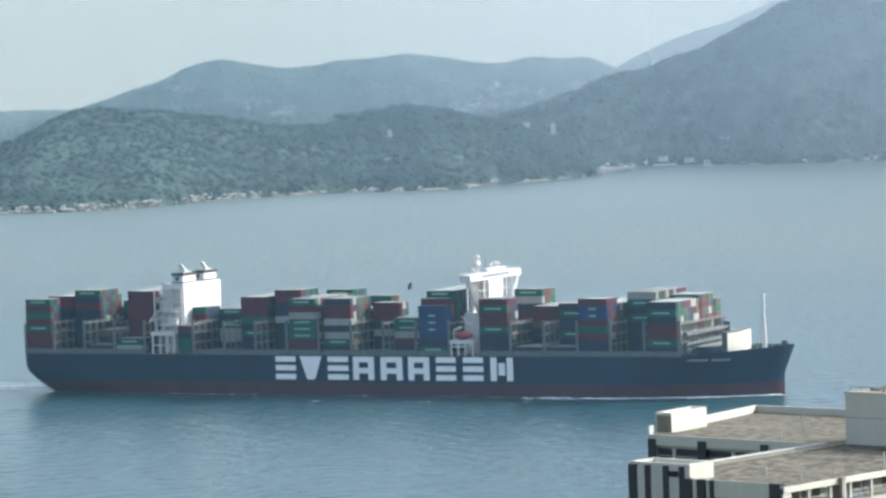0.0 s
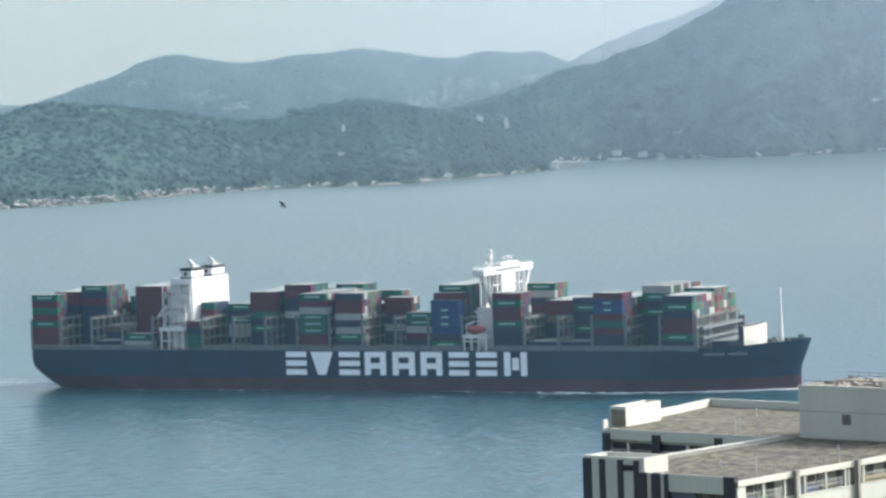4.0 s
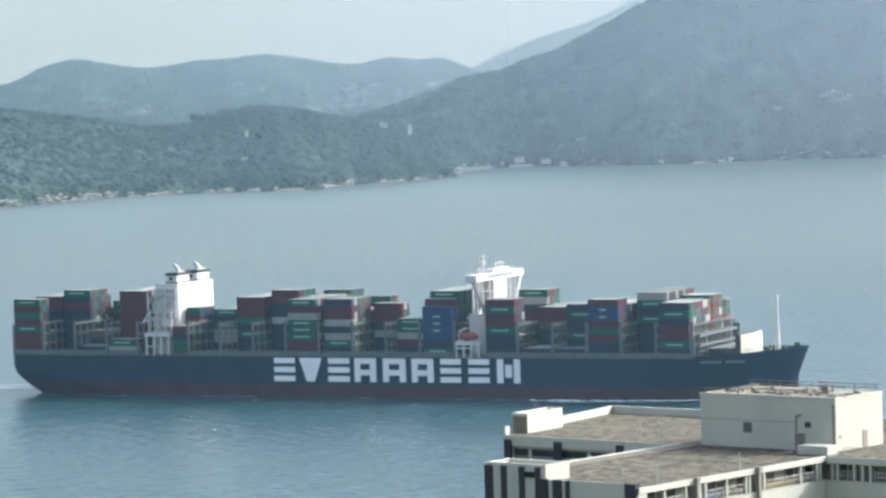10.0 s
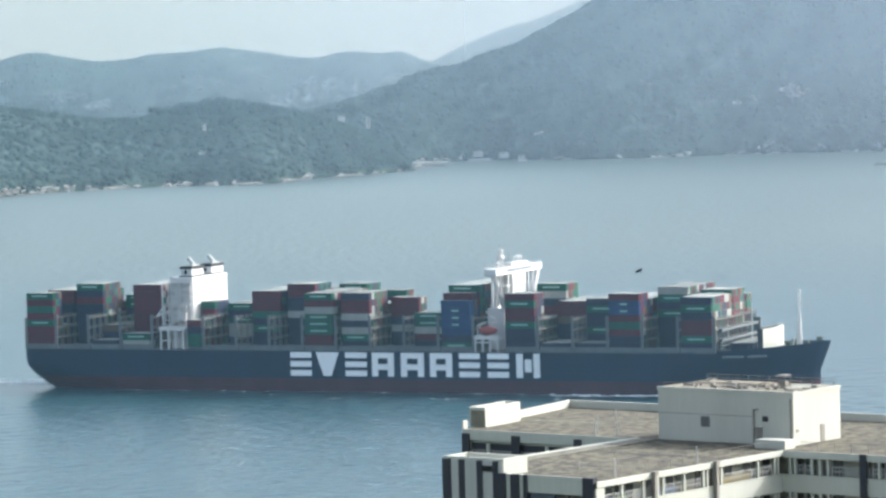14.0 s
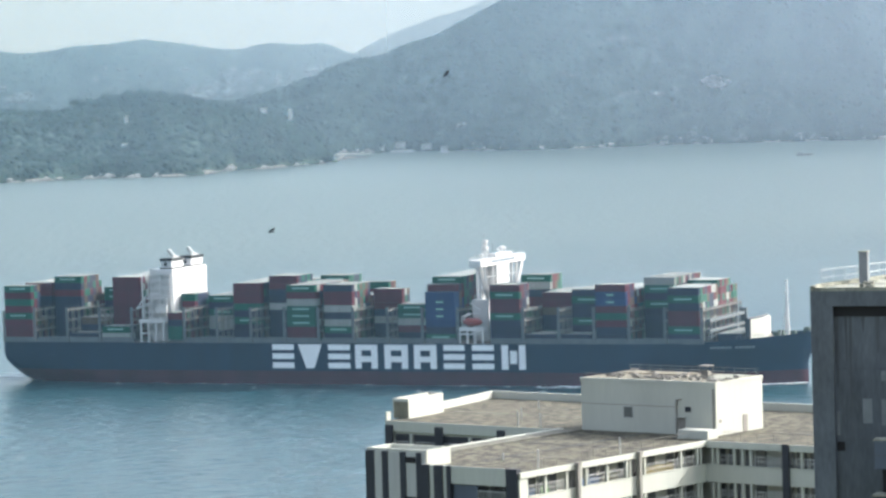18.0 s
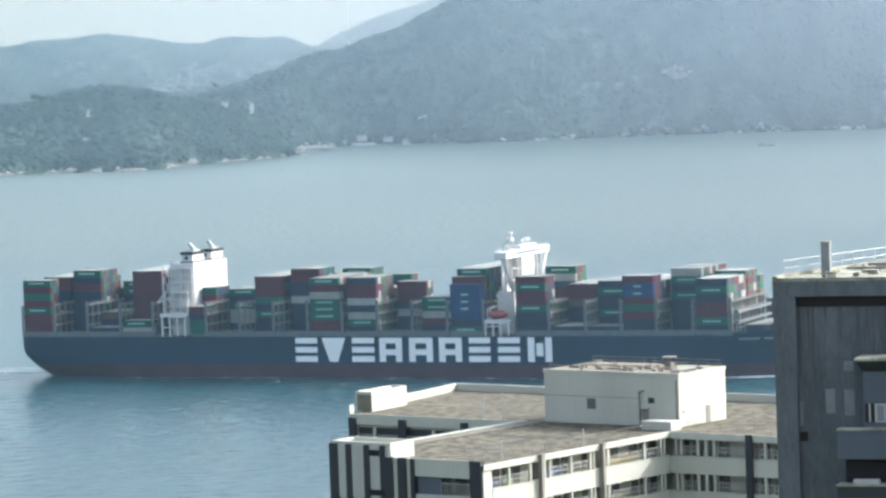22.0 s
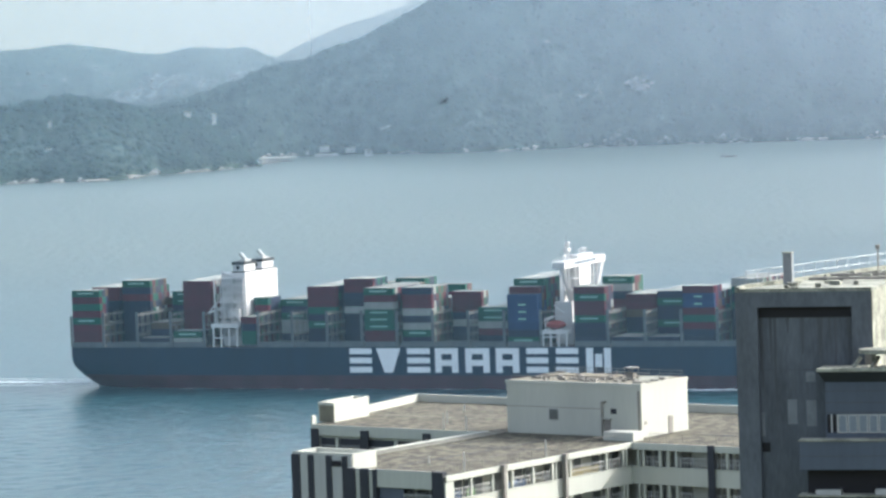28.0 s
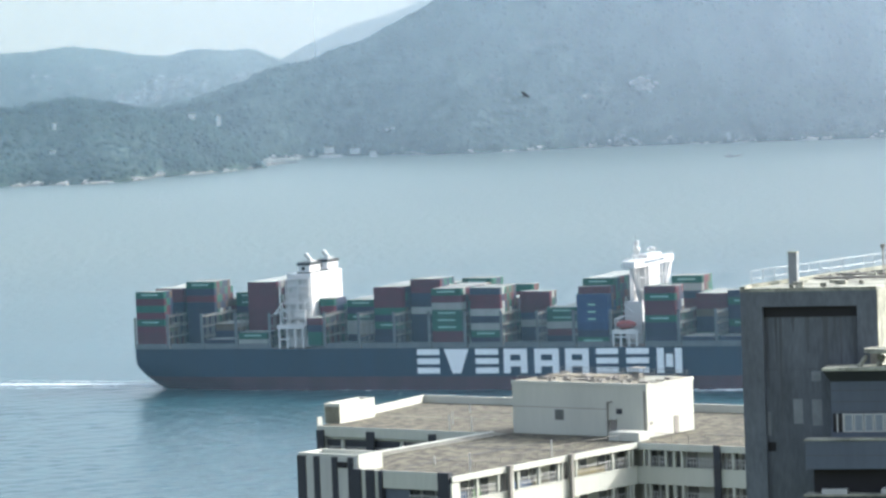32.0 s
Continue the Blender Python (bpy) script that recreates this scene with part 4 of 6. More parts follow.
bm2 = [(311.5, -12.0), (312.5, -12.0), (314.0, 0), (312.5, 12.0), (311.5, 12.0), (312.8, 0)]
prism(bm, bm2, DECK_Z + 0.03, 24.6)
for k in range(9):
    box(bm, 311.0, 311.4, -11.6 + k * 2.85, -11.2 + k * 2.85, DECK_Z + 0.03, 25.3)
wall = part("breakwater", bm, M["cream"], ship, "white breakwater wall on the fore deck")
bm = bmesh.new()
for a, b in (((311.2, -12.4, 24.9), (313.0, 0, 24.9)), ((313.0, 0, 24.9), (311.2, 12.4, 24.9))):
    bar(bm, a, b, 0.45)
# Dark end box paints the shadow side of the wall.
box(bm, 310.6, 312.6, -12.9, -12.05, DECK_Z + 0.03, 24.9)
part("breakwater_rail", bm, M["dark"], wall, "dark coping, and a wall end painted dark as shade")
store = block("fore_store", M["N"], ship, 300.6, 309.8, -15.5, 13.0, DECK_Z + 0.03, 19.6, "low dark deck store before the first bay", 0.1)
block("store_top", M["pale_top"], store, 300.4, 310.0, -15.7, 13.2, 19.61, 19.8)

bm = bmesh.new()
for k in range(9):
    y = -20 + k * 5
    box(bm, 299.0, 299.4, y, y + 0.4, DECK_Z + 0.03, 25.5)
for z, h in ((18.6, 0.4), (20.6, 1.0), (24.4, 1.1)):
    box(bm, 298.0, 299.5, -21, 20, z, z + h)
box(bm, 297.5, 300.2, 20.1, 21.3, DECK_Z + 0.03, 26.8)
part("fore_lashing_frame", bm, M["lash"], ship, "open steel lashing frame before the first bay")
bm = bmesh.new()
bar(bm, (323, 0, 17.5), (323, 0, 22.0), 1.0, 8)
bar(bm, (323, 0, 22.0), (323, 0, 27.0), 0.8, 8)
bar(bm, (323, 0, 27.0), (323, 0, 30.0), 0.6, 8)
bar(bm, (323, 0, 30.0), (323, 0, 38.4), 0.4, 8)
box(bm, 322.2, 323.8, -0.8, 0.8, 34.0, 34.4)
box(bm, 322.6, 323.4, -0.5, 0.5, 37.2, 38.9)
bar(bm, (320.2, 0, 17.5), (322.8, 0, 29.0), 0.18)
part("foremast", bm, M["white"], ship, "white foremast with a lamp platform")
bm = bmesh.new()
for k in range(7):
    x = 315.5 + k * 1.9
    y = rng.uniform(-8, 8)
    box(bm, x, x + rng.uniform(1.0, 2.4), y, y + rng.uniform(1, 2.4), 17.0, 18.6 + rng.uniform(0.3, 1.8))
part("mooring_winch", bm, M["winch"], ship, "grey mooring winches and bollards")
bm = bmesh.new()
for k in range(16):
    x = 309 + k * 1.55
    z = deck_height(x)
    y = -half_beam(x, z) + 0.3
    bar(bm, (x, y, z - 0.2), (x, y, z + 1.2), 0.07)
    x2 = x + 1.55
    z2 = deck_height(x2)
    bar(bm, (x, y, z + 1.15), (x2, -half_beam(x2, z2) + 0.3, z2 + 1.15), 0.06)
part("bow_rail", bm, M["lash"], ship, "grey rail round the bow")


# ---- the near slope ----
def slope_height(x, y):
    """Land under the school and the tower, falling to the water."""
    f = min(1, max(0, (y - 120) / 480))
    z = 64 * (1 - f) ** 1.1 * (1 + 0.05 * noise.noise((x / 60, y / 60, 0)))
    return min(z, 58.0) - 3 * f


bm = bmesh.new()
grid = [[bm.verts.new((x, y, slope_height(x, y))) for y in range(-300, 681, 20)] for x in range(-700, 701, 25)]
for a, b in zip(grid, grid[1:]):
    for k in range(len(a) - 1):
        bm.faces.new((a[k], b[k], b[k + 1], a[k + 1]))
tagged(part("ground", bm, M["soil"]), "green slope falling to the shore below the buildings", "ground", kind="structure")

# ---- the school block ----
# x runs along the long wing, y back from the inner corner, z up from the sea
ROOF = 95.4
STOREY = 3.5
school = tagged(new("school_building"), "cream and dark-striped flat-roofed school block", "building")
school.matrix_world = pose(30.45, 393.9, 0, 0, 0, -39.24)
FOOT = 30.0


def on_face(face, at, s0, s1, d0, d1, z0, z1):
    """A block on a facade: s along it, d inwards from it. face 'x': it looks along +x; 'y': along -y."""
    if face == "x":
        return (at - d1, at - d0, s0, s1, z0, z1)
    return (s0, s1, at + d0, at + d1, z0, z1)


def gallery(face, at, s0, s1, storeys, posts, openings, pane_every=1.6, top_band=0.45, tone="cream"):
    """Open galleries, storey by storey: parapet, posts, grilles, back wall with panes."""
    for k in range(storeys):
        dz = -STOREY * k
        lo, hi = 93.06 + dz, 94.85 + dz
        block("parapet", M[tone], school, *on_face(face, at, s0, s1, 0, 0.16, lo - 1.75, lo), "cream painted parapet band", 0.02)
        block("parapet_cap", M[tone], school, *on_face(face, at, s0, s1, -0.06, 0.24, lo + 0.002, lo + 0.07))
        block("floor_slab", M["wall"], school, *on_face(face, at, s0, s1, 0.17, 1.6, lo - 1.5, lo - 1.2))
        for s in posts:
            block("post", M[tone], school, *on_face(face, at, s - 0.14, s + 0.14, 0.02, 0.32, lo + 0.07, hi - 0.002), "", 0.02)
        for a, b in openings:
            bm = bmesh.new()
            n = max(3, int((b - a) / 0.36))
            for i in range(n + 1):
                s = a + (b - a) * i / n
                box(bm, *on_face(face, at, s - 0.028, s + 0.028, 0.12, 0.17, lo + 0.07, lo + 0.98))
            for z in (lo + 0.52, lo + 0.98):
                box(bm, *on_face(face, at, a, b, 0.11, 0.18, z, z + 0.07))
            part("railing", bm, M["metal"], school, "pale metal railing")
        n = int((s1 - s0) / pane_every)
        for i in range(n):
            s = s0 + (i + 0.5) * (s1 - s0) / n
            if i % 5 != 4:
                win = block("window", M["grey"], school, *on_face(face, at, s - 0.66, s + 0.66, 1.50, 1.598, lo - 0.3, hi - 0.05))
                block("pane", M["day_glass"], win, *on_face(face, at, s - 0.6, s + 0.6, 1.46, 1.499, lo - 0.22, hi - 0.13))


# body
bm = bmesh.new()
prism(bm, [(-44.0, 3.9), (-20.4, 3.9), (-20.4, -26.1), (-11.8, -26.1), (-11.8, -30.2), (-1.6, -30.2), (-1.6, 1.6), (44.0, 1.6), (44.0, 28.3), (-48.8, 28.3)], FOOT, ROOF - 0.56)
part("body", bm, M["wall"], school, "grey-cream rendered walls")
bm = bmesh.new()
prism(bm, [(-44.1, 3.6), (-20.3, 3.6), (-20.3, -25.98), (-11.9, -25.98), (-11.9, -30.6), (0, -30.6), (0, 0), (44.0, 0), (44.0, 28.4), (-48.9, 28.4)], ROOF - 0.55, ROOF)
part("roof_slab", bm, M["roof"], school, "weathered brown-grey concrete roof slab")
# white edge bands of the roof
for name, dims in (("roof_edge", (-0.02, 0.12, -30.7, 0.12, ROOF - 0.5, ROOF + 0.1)),
                   ("roof_edge", (0.13, 44.0, -0.12, 0.02, ROOF - 0.62, ROOF + 0.06)),
                   ("roof_edge", (-44.1, -20.3, 3.46, 3.59, ROOF - 1.1, ROOF + 0.02)),
                   ("roof_edge", (-8.2, -1.5, -30.75, -30.61, 94.1, ROOF + 0.4)),
                   ("roof_edge", (-20.9, -20.31, -25.98, 3.45, ROOF - 0.7, ROOF + 0.16))):
    block(name, M["cream" if dims[0] == -0.02 else "wall"], school, *dims, "painted roof edge band", 0.02)
bm = bmesh.new()
prism(bm, [(-48.9, 28.05), (43.0, 28.05), (43.0, 28.4), (-48.9, 28.4)], ROOF + 0.004, ROOF + 0.85)
part("parapet_wall", bm, M["cream"], school, "cream roof parapet")
bm = bmesh.new()
prism(bm, [(-45.9, 13.0), (-45.6, 13.0), (-48.55, 28.04), (-48.85, 28.04)], ROOF + 0.004, ROOF + 0.85)
part("parapet_wall", bm, M["cream"], school, "cream roof parapet")

# walkway between the two roofs
block("roof_walk", M["walk"], school, -20.3, -17.9, -25.9, 3.4, ROOF + 0.004, ROOF + 0.07, "pale worn concrete walkway along the roof joint")
block("roof_kerb", M["walk"], school, -17.89, -17.7, -25.9, 3.4, ROOF + 0.004, ROOF + 0.12)
bm = bmesh.new()
for k in range(15):
    bar(bm, (-1.1, -29.4 + 2.0 * k, ROOF), (-1.1, -29.4 + 2.0 * k, ROOF + 0.95), 0.022)
bar(bm, (-1.1, -29.4, ROOF + 0.93), (-1.1, -1.4, ROOF + 0.93), 0.018)
for k in range(20):
    bar(bm, (1.5 + 2.0 * k, 1.1, ROOF), (1.5 + 2.0 * k, 1.1, ROOF + 0.95), 0.022)
bar(bm, (1.5, 1.1, ROOF + 0.93), (39.5, 1.1, ROOF + 0.93), 0.018)
part("roof_rail", bm, M["rust"], school, "thin wire rail inside the roof edge")
# galleries
gallery("x", 0.0, -29.3, -0.002, 4, (-0.75, -1.35, -4.2, -10.4, -11.0, -12.8, -13.4, -16.6, -20.0, -20.9, -23.2, -26.6),
        ((-4.0, -1.5), (-10.2, -4.4), (-16.4, -13.6), (-19.8, -16.8), (-26.4, -23.4), (-29.2, -26.8)))
for k, s0, s1, tone in ((0, -10.1, -4.5, "board_yellow"), (0, -16.3, -13.7, "board_olive"), (0, -19.7, -16.9, "board_blue"), (0, -26.2, -24.9, "board_green"),
                        (0, -29.0, -27.2, "board_blue"), (1, -9.8, -5.2, "board_olive"), (1, -19.5, -17.0, "board_blue"), (1, -26.0, -23.8, "board_yellow")):
    z = 93.06 - STOREY * k
    block("class_board", M[tone], school, *on_face("x", 0.0, s0, s1, 0.9, 0.98, z - 0.6, z + 0.62), "coloured classroom panel behind the railing")
gallery("y", 0.0, 0.002, 43.5, 4, (0.8, 1.4, 3.4, 4.4, 5.35, 11.4, 14.8, 15.6, 21.0, 26, 31, 36),
        ((1.5, 3.3), (5.5, 9.3), (10.2, 14.6), (15.8, 20.8), (21.2, 25.8)))
for b in (-11.8, -21.9):
    bm = bmesh.new()
    box(bm, 0.13, 0.5, b - 0.19, b + 0.19, FOOT, ROOF - 0.2)
    box(bm, 0.12, 0.6, b - 0.27, b + 0.27, ROOF - 0.19, ROOF + 0.2)
    part("drain_pipe", bm, M["rust"], school, "grey boxed downpipe with a hopper")
for a in (9.35, 18.6, 27.8):
    block("dark_column", M["dark"], school, a, a + 0.75, -0.35, -0.121, FOOT, ROOF + 0.12, "dark painted column")
# front end of the long wing
for k in range(4):
    z = 92.4 - STOREY * k
    block("end_band", M["grey"], school, -8.2, -1.5, -30.72, -30.21, z - 1.8, z, "grey rendered band")
    block("window_recess", M["dark"], school, -8.1, -1.6, -30.2, -30.12, z + 0.01, z + 1.69)
    bm = bmesh.new()
    for i in range(19):
        s = -7.6 + i * 0.32
        if s > -5.1 or k:
            box(bm, s - 0.03, s + 0.03, -30.66, -30.6, z, z + 1.15)
    box(bm, -5.1, -1.6, -30.67, -30.59, z + 1.1, z + 1.18)
    part("railing", bm, M["metal"], school, "pale metal railing")
block("end_panel", M["annex"], school, -8.1, -5.15, -30.5, -30.44, 92.41, 94.08, "grey-teal panel in the end window")
block("dark_column", M["dark"], school, -1.5, -0.2, -30.9, -30.2, FOOT, ROOF + 0.42, "dark painted corner column")
block("corner_pier", M["wall"], school, -0.19, 0.0, -30.7, -29.4, FOOT, ROOF - 0.56)

# stair block with dark fins
stair = block("stair_block", M["grey"], school, -19.4, -12.0, -29.7, -26.0, FOOT, 95.9, "stair block with dark vertical fins")
bm = bmesh.new()
for dims in ((-19.4, -19.1, -29.7, -26.0), (-12.3, -12.0, -29.7, -26.0), (-19.1, -12.3, -29.7, -29.4), (-19.1, -12.3, -26.3, -26.0)):
    box(bm, *dims, 95.904, 97.0)
part("stair_parapet", bm, M["cream"], stair, "cream open-topped parapet")
block("stair_flank", M["cream"], stair, -11.99, -11.93, -29.7, -26.0, ROOF, 96.99)
for a0, a1 in ((-19.4, -18.35), (-17.35, -16.65), (-15.1, -14.4), (-13.1, -12.45)):
    block("dark_fin", M["dark"], stair, a0, a1, -29.95, -29.705, FOOT, 96.75, "dark painted fin")
for a0, a1 in ((-18.4, -17.3), (-16.7, -15.05), (-14.45, -13.05), (-12.5, -12.0)):
    block("pale_panel", M["grey"], stair, a0 + 0.06, a1 - 0.06, -29.86, -29.703, 91.6, 96.7)
for a0, a1, z in ((-14.3, -13.2, 95.75), (-14.5, -12.3, 91.9), (-18.3, -17.4, 89.6), (-14.5, -12.3, 88.4)):
    block("vent_slot", M["black"], stair, a0, a1, -29.99, -29.87, z, z + 0.55)
for a0, a1 in ((-11.75, -10.85), (-10.2, -9.2), (-8.65, -8.21)):
    block("dark_fin", M["dark"], school, a0, a1, -30.9, -30.21, FOOT, ROOF + 0.38, "dark painted fin")
block("pale_panel", M["wall"], school, -10.84, -8.66, -30.7, -30.21, FOOT, ROOF + 0.36)
# left part of the main block
for a0, a1 in ((-44.2, -43.2), (-37.4, -36.3), (-29.0, -28.0)):
    block("dark_column", M["dark"], school, a0, a1, 3.3, 3.455, FOOT, ROOF - 0.4, "dark painted column")
for k in range(3):
    z = 94.0 - STOREY * k
    block("parapet", M["wall"], school, -43.2, -20.4, 3.6, 3.75, z - 3.4, z - 1.75, "grey-cream parapet band")
    block("window_recess", M["dark"], school, -43.2, -20.4, 3.85, 3.898, z - 1.74, z)
    bm = bmesh.new()
    for i in range(58):
        s = -43.0 + i * 0.39
        box(bm, s - 0.025, s + 0.025, 3.66, 3.71, z - 1.75, z - 0.75)
    box(bm, -43.1, -20.5, 3.65, 3.72, z - 0.8, z - 0.73)
    part("railing", bm, M["metal"], school, "pale metal railing")
    for a in (-41.0, -33.0, -25.0):
        block("post", M["cream"], school, a, a + 0.3, 3.55, 3.84, z - 1.74, z)
block("corner_upstand", M["cream"], school, -44.3, -44.1, 3.5, 4.3, ROOF - 0.6, ROOF + 0.95, "cream corner upstand", 0.04)

# water tank on the roof, open at the top
tank = tagged(new("roof_tank"), "cream open-topped rendered water tank on the roof", "tank")
tank.matrix_world = school.matrix_world.copy()
bm = bmesh.new()
quad = [(-45.3, 6.1), (-43.1, 6.1), (-44.0, 13.3), (-46.2, 13.3)]
inner = [(-45.0, 6.4), (-43.45, 6.4), (-44.3, 13.0), (-45.85, 13.0)]
for k in range(4):
    j = (k + 1) % 4
    prism(bm, [quad[k], quad[j], inner[j], inner[k]], ROOF + 0.004, ROOF + 2.15)
part("tank_wall", bm, M["cream"], tank)
bm = prism(bmesh.new(), inner, ROOF + 0.004, ROOF + 1.72)
part("tank_bed", bm, M["walk"], tank, "brown weathered cover inside the tank rim")
block("front_panel", M["stained"], tank, -45.12, -43.14, 6.07, 6.098, ROOF + 0.05, ROOF + 1.82, "stained bare render on the tank front")

# machine house
ph = tagged(new("roof_house"), "cream machine house on the flat roof", "roof house")
ph.matrix_world = school.matrix_world.copy()
x0, x1, y0, y1, z0, z1 = -18.3, -1.4, 4.0, 12.5, ROOF + 0.004, 100.75
walls = block("wall", M["cream"], ph, x0, x1, y0, y1, z0, z1, "", 0.04)
block("roof", M["sandy"], ph, x0 + 0.1, x1 - 0.1, y0 + 0.1, y1 - 0.1, z1 + 0.004, z1 + 0.14)
block("roof_edge", M["cream"], ph, x0 - 0.05, x1 + 0.05, y0 - 0.06, y0 + 0.18, z1 - 0.18, z1 + 0.16)
block("roof_edge", M["cream"], ph, x1 - 0.18, x1 + 0.06, y0 + 0.19, y1 + 0.05, z1 - 0.18, z1 + 0.16)
block("raised_slab", M["sandy"], ph, -17.6, -9.0, 9.4, 11.9, z1 + 0.145, z1 + 0.26)
block("raised_slab", M["pale_roof"], ph, -5.6, -2.4, 7.0, 11.8, z1 + 0.145, z1 + 0.22)
block("wall_joint", M["rust"], ph, x0 + 0.2, -6.3, y0 - 0.008, y0 + 0.02, 98.2, 98.27)
win = block("window", M["grey"], ph, -12.95, -11.65, y0 - 0.05, y0 + 0.05, 96.88, 98.13)
block("pane", M["day_glass"], win, -12.85, -11.75, y0 - 0.058, y0 - 0.051, 96.97, 98.04)
block("vent", M["dark"], ph, -5.16, -4.45, y0 - 0.04, y0 + 0.03, 97.78, 98.32)
door = block("door", M["rust"], ph, -6.0, -5.2, y0 - 0.05, y0 + 0.05, 95.42, 97.15, "grey weathered metal door")
block("door_head", M["cream"], ph, -6.15, -5.05, y0 - 0.3, y0 - 0.004, 97.2, 97.3)
bm = bmesh.new()
bar(bm, (-6.2, y0 - 0.12, ROOF), (-6.2, y0 - 0.12, 98.95), 0.09, 8)
bar(bm, (-6.2, y0 - 0.12, 98.95), (-5.6, y0 - 0.12, 99.05), 0.08, 8)
part("vent_pipe", bm, M["rust"], ph, "dark bent pipe on the wall")
block("corner_pipe", M["rust"], ph, x1 - 0.32, x1 - 0.16, y0 - 0.12, y0 - 0.01, ROOF, 100.2)
block("door", M["rust"], ph, x1 - 0.04, x1 + 0.05, 8.8, 9.6, 95.42, 97.2, "grey weathered metal door")
block("vent", M["rust"], ph, x1 - 0.03, x1 + 0.05, 4.5, 4.95, 96.75, 97.05)
bm = bmesh.new()
for i in range(13):
    s = -17.9 + i * 1.33
    bar(bm, (s, y0 + 0.5, z1 + 0.14), (s, y0 + 0.5, z1 + 0.62), 0.03)
    bar(bm, (s, y1 - 0.3, z1 + 0.14), (s, y1 - 0.3, z1 + 0.8), 0.03)
bar(bm, (-17.9, y0 + 0.5, z1 + 0.6), (-2.0, y0 + 0.5, z1 + 0.6), 0.025)
for z in (0.45, 0.8):
    bar(bm, (-17.9, y1 - 0.3, z1 + z), (-1.6, y1 - 0.3, z1 + z), 0.028)
part("roof_rail", bm, M["rust"], ph, "thin rusty rail along the roof edge")
bm = bmesh.new()
for x in (-6.2, -5.2):
    bar(bm, (x, 8.2, z1 + 0.14), (x, 8.2, z1 + 1.3), 0.05)
    bar(bm, (x, 9.2, z1 + 0.14), (x, 9.2, z1 + 1.3), 0.05)
box(bm, -6.3, -5.1, 8.1, 9.3, z1 + 1.3, z1 + 1.38)
box(bm, -6.1, -5.3, 8.3, 9.1, z1 + 0.3, z1 + 0.8)
bar(bm, (-7.6, 8.4, z1 + 0.9), (-3.6, 8.9, z1 + 0.75), 0.05)
part("hoist_frame", bm, M["rust"], ph, "small rusty frame with a tray")
for s, t, w in ((-16.0, 6.0, 0.8), (-14.2, 7.5, 0.5), (-10.8, 5.6, 1.1), (-8.3, 6.6, 0.6), (-3.2, 5.4, 0.8), (-2.6, 9.0, 0.7), (-12.2, 8.2, 0.7)):
    block("roof_vent", M["rust"], ph, s, s + w, t, t + 0.5, z1 + 0.145, z1 + 0.36, "low rusty roof vent")
bm = bmesh.new()
r4 = random.Random(9)
for k in range(46):
    s, t = r4.uniform(-17.6, -2.2), r4.uniform(4.7, 12.0)
    box(bm, s, s + r4.uniform(0.15, 1.3), t, t + r4.uniform(0.1, 0.5), z1 + 0.142, z1 + 0.18 + r4.uniform(0.02, 0.22))
tagged(part("roof_debris", bm, M["rust"], ph, "rusty scraps and pipes lying on the roof"), kind="stuff")
# low wall block by the machine house
block("low_block", M["cream"], school, -3.9, -0.2, 0.7, 2.6, ROOF + 0.004, ROOF + 0.95, "low cream upstand", 0.05)
for dims in ((-44.0, -19.0, 14.2, 14.45), (-19.5, -0.4, -8.5, -8.3), (-19.5, -0.4, -19.0, -18.85), (-36.0, -19.0, 20.5, 20.7), (-10.1, -9.95, -25.0, 3.0), (2.0, 40.0, 9.0, 9.25), (0.5, 30.0, 18.0, 18.2)):
    block("roof_seam", M["damp"] if dims[0] > -20 else M["pale_roof"], school, *dims, ROOF + 0.002, ROOF + 0.03, "tarred seam of the roof covering")
for a, b, h in ((-0.97, -13.2, 1.7), (-1.3, -26.0, 1.8), (-27.1, 4.6, 1.6), (-24.0, 4.4, 1.5), (-8.3, -22.4, 0.8), (-36.0, 20.0, 1.0), (6.0, 20.0, 1.2), (-30.0, 9.0, 1.4)):
    pole = tagged(new("roof_pole"), "thin pale metal pole on the roof", "pole", "roof poles")
    pole.matrix_world = school.matrix_world @ pose(a, b, ROOF)
    bm = bar(bmesh.new(), (0, 0, 0.03), (0, 0, h), 0.07, 6)
    part("shaft", bm, M["metal"], pole)
    part("foot", box(bmesh.new(), -0.14, 0.14, -0.14, 0.14, 0.002, 0.06), M["pale_roof"], pole)

# ---- the concrete tower ----
tower = tagged(new("concrete_tower"), "grey weathered concrete tower with a recessed panel", "building")
tower.matrix_world = pose(29.2, 278.5, 0, 0, 0, -18)
TOP, W = 118.28, 9.75
LOW = 20.0
bm = bmesh.new()
prism(bm, [(0, 0.45), (W, 0.45), (W, 24), (7.6, 24), (0, 2.6)], LOW, TOP - 0.12)
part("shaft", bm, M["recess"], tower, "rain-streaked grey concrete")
block("front_pier", M["concrete"], tower, 0, 1.57, 0, 0.449, LOW, TOP - 1.2)
block("front_pier", M["concrete"], tower, 8.33, W, 0, 0.449, LOW, TOP - 1.2)
block("front_beam", M["concrete"], tower, 0, W, 0, 0.449, TOP - 1.199, TOP - 0.12)
# Thin black plate directly below the front beam.
block("black_strip", M["black"], tower, 1.6, 8.3, 0.38, 0.447, TOP - 1.95, TOP - 1.21, "flat black strip under the beam")
# Plate paler than the shaft: sunlight on this side put into colour.
block("flank", M["pale_roof"], tower, W + 0.002, W + 0.06, 0.02, 24, 108.0, TOP - 0.13, "concrete flank, sunlight put into its paler colour")
stains = random.Random(3)
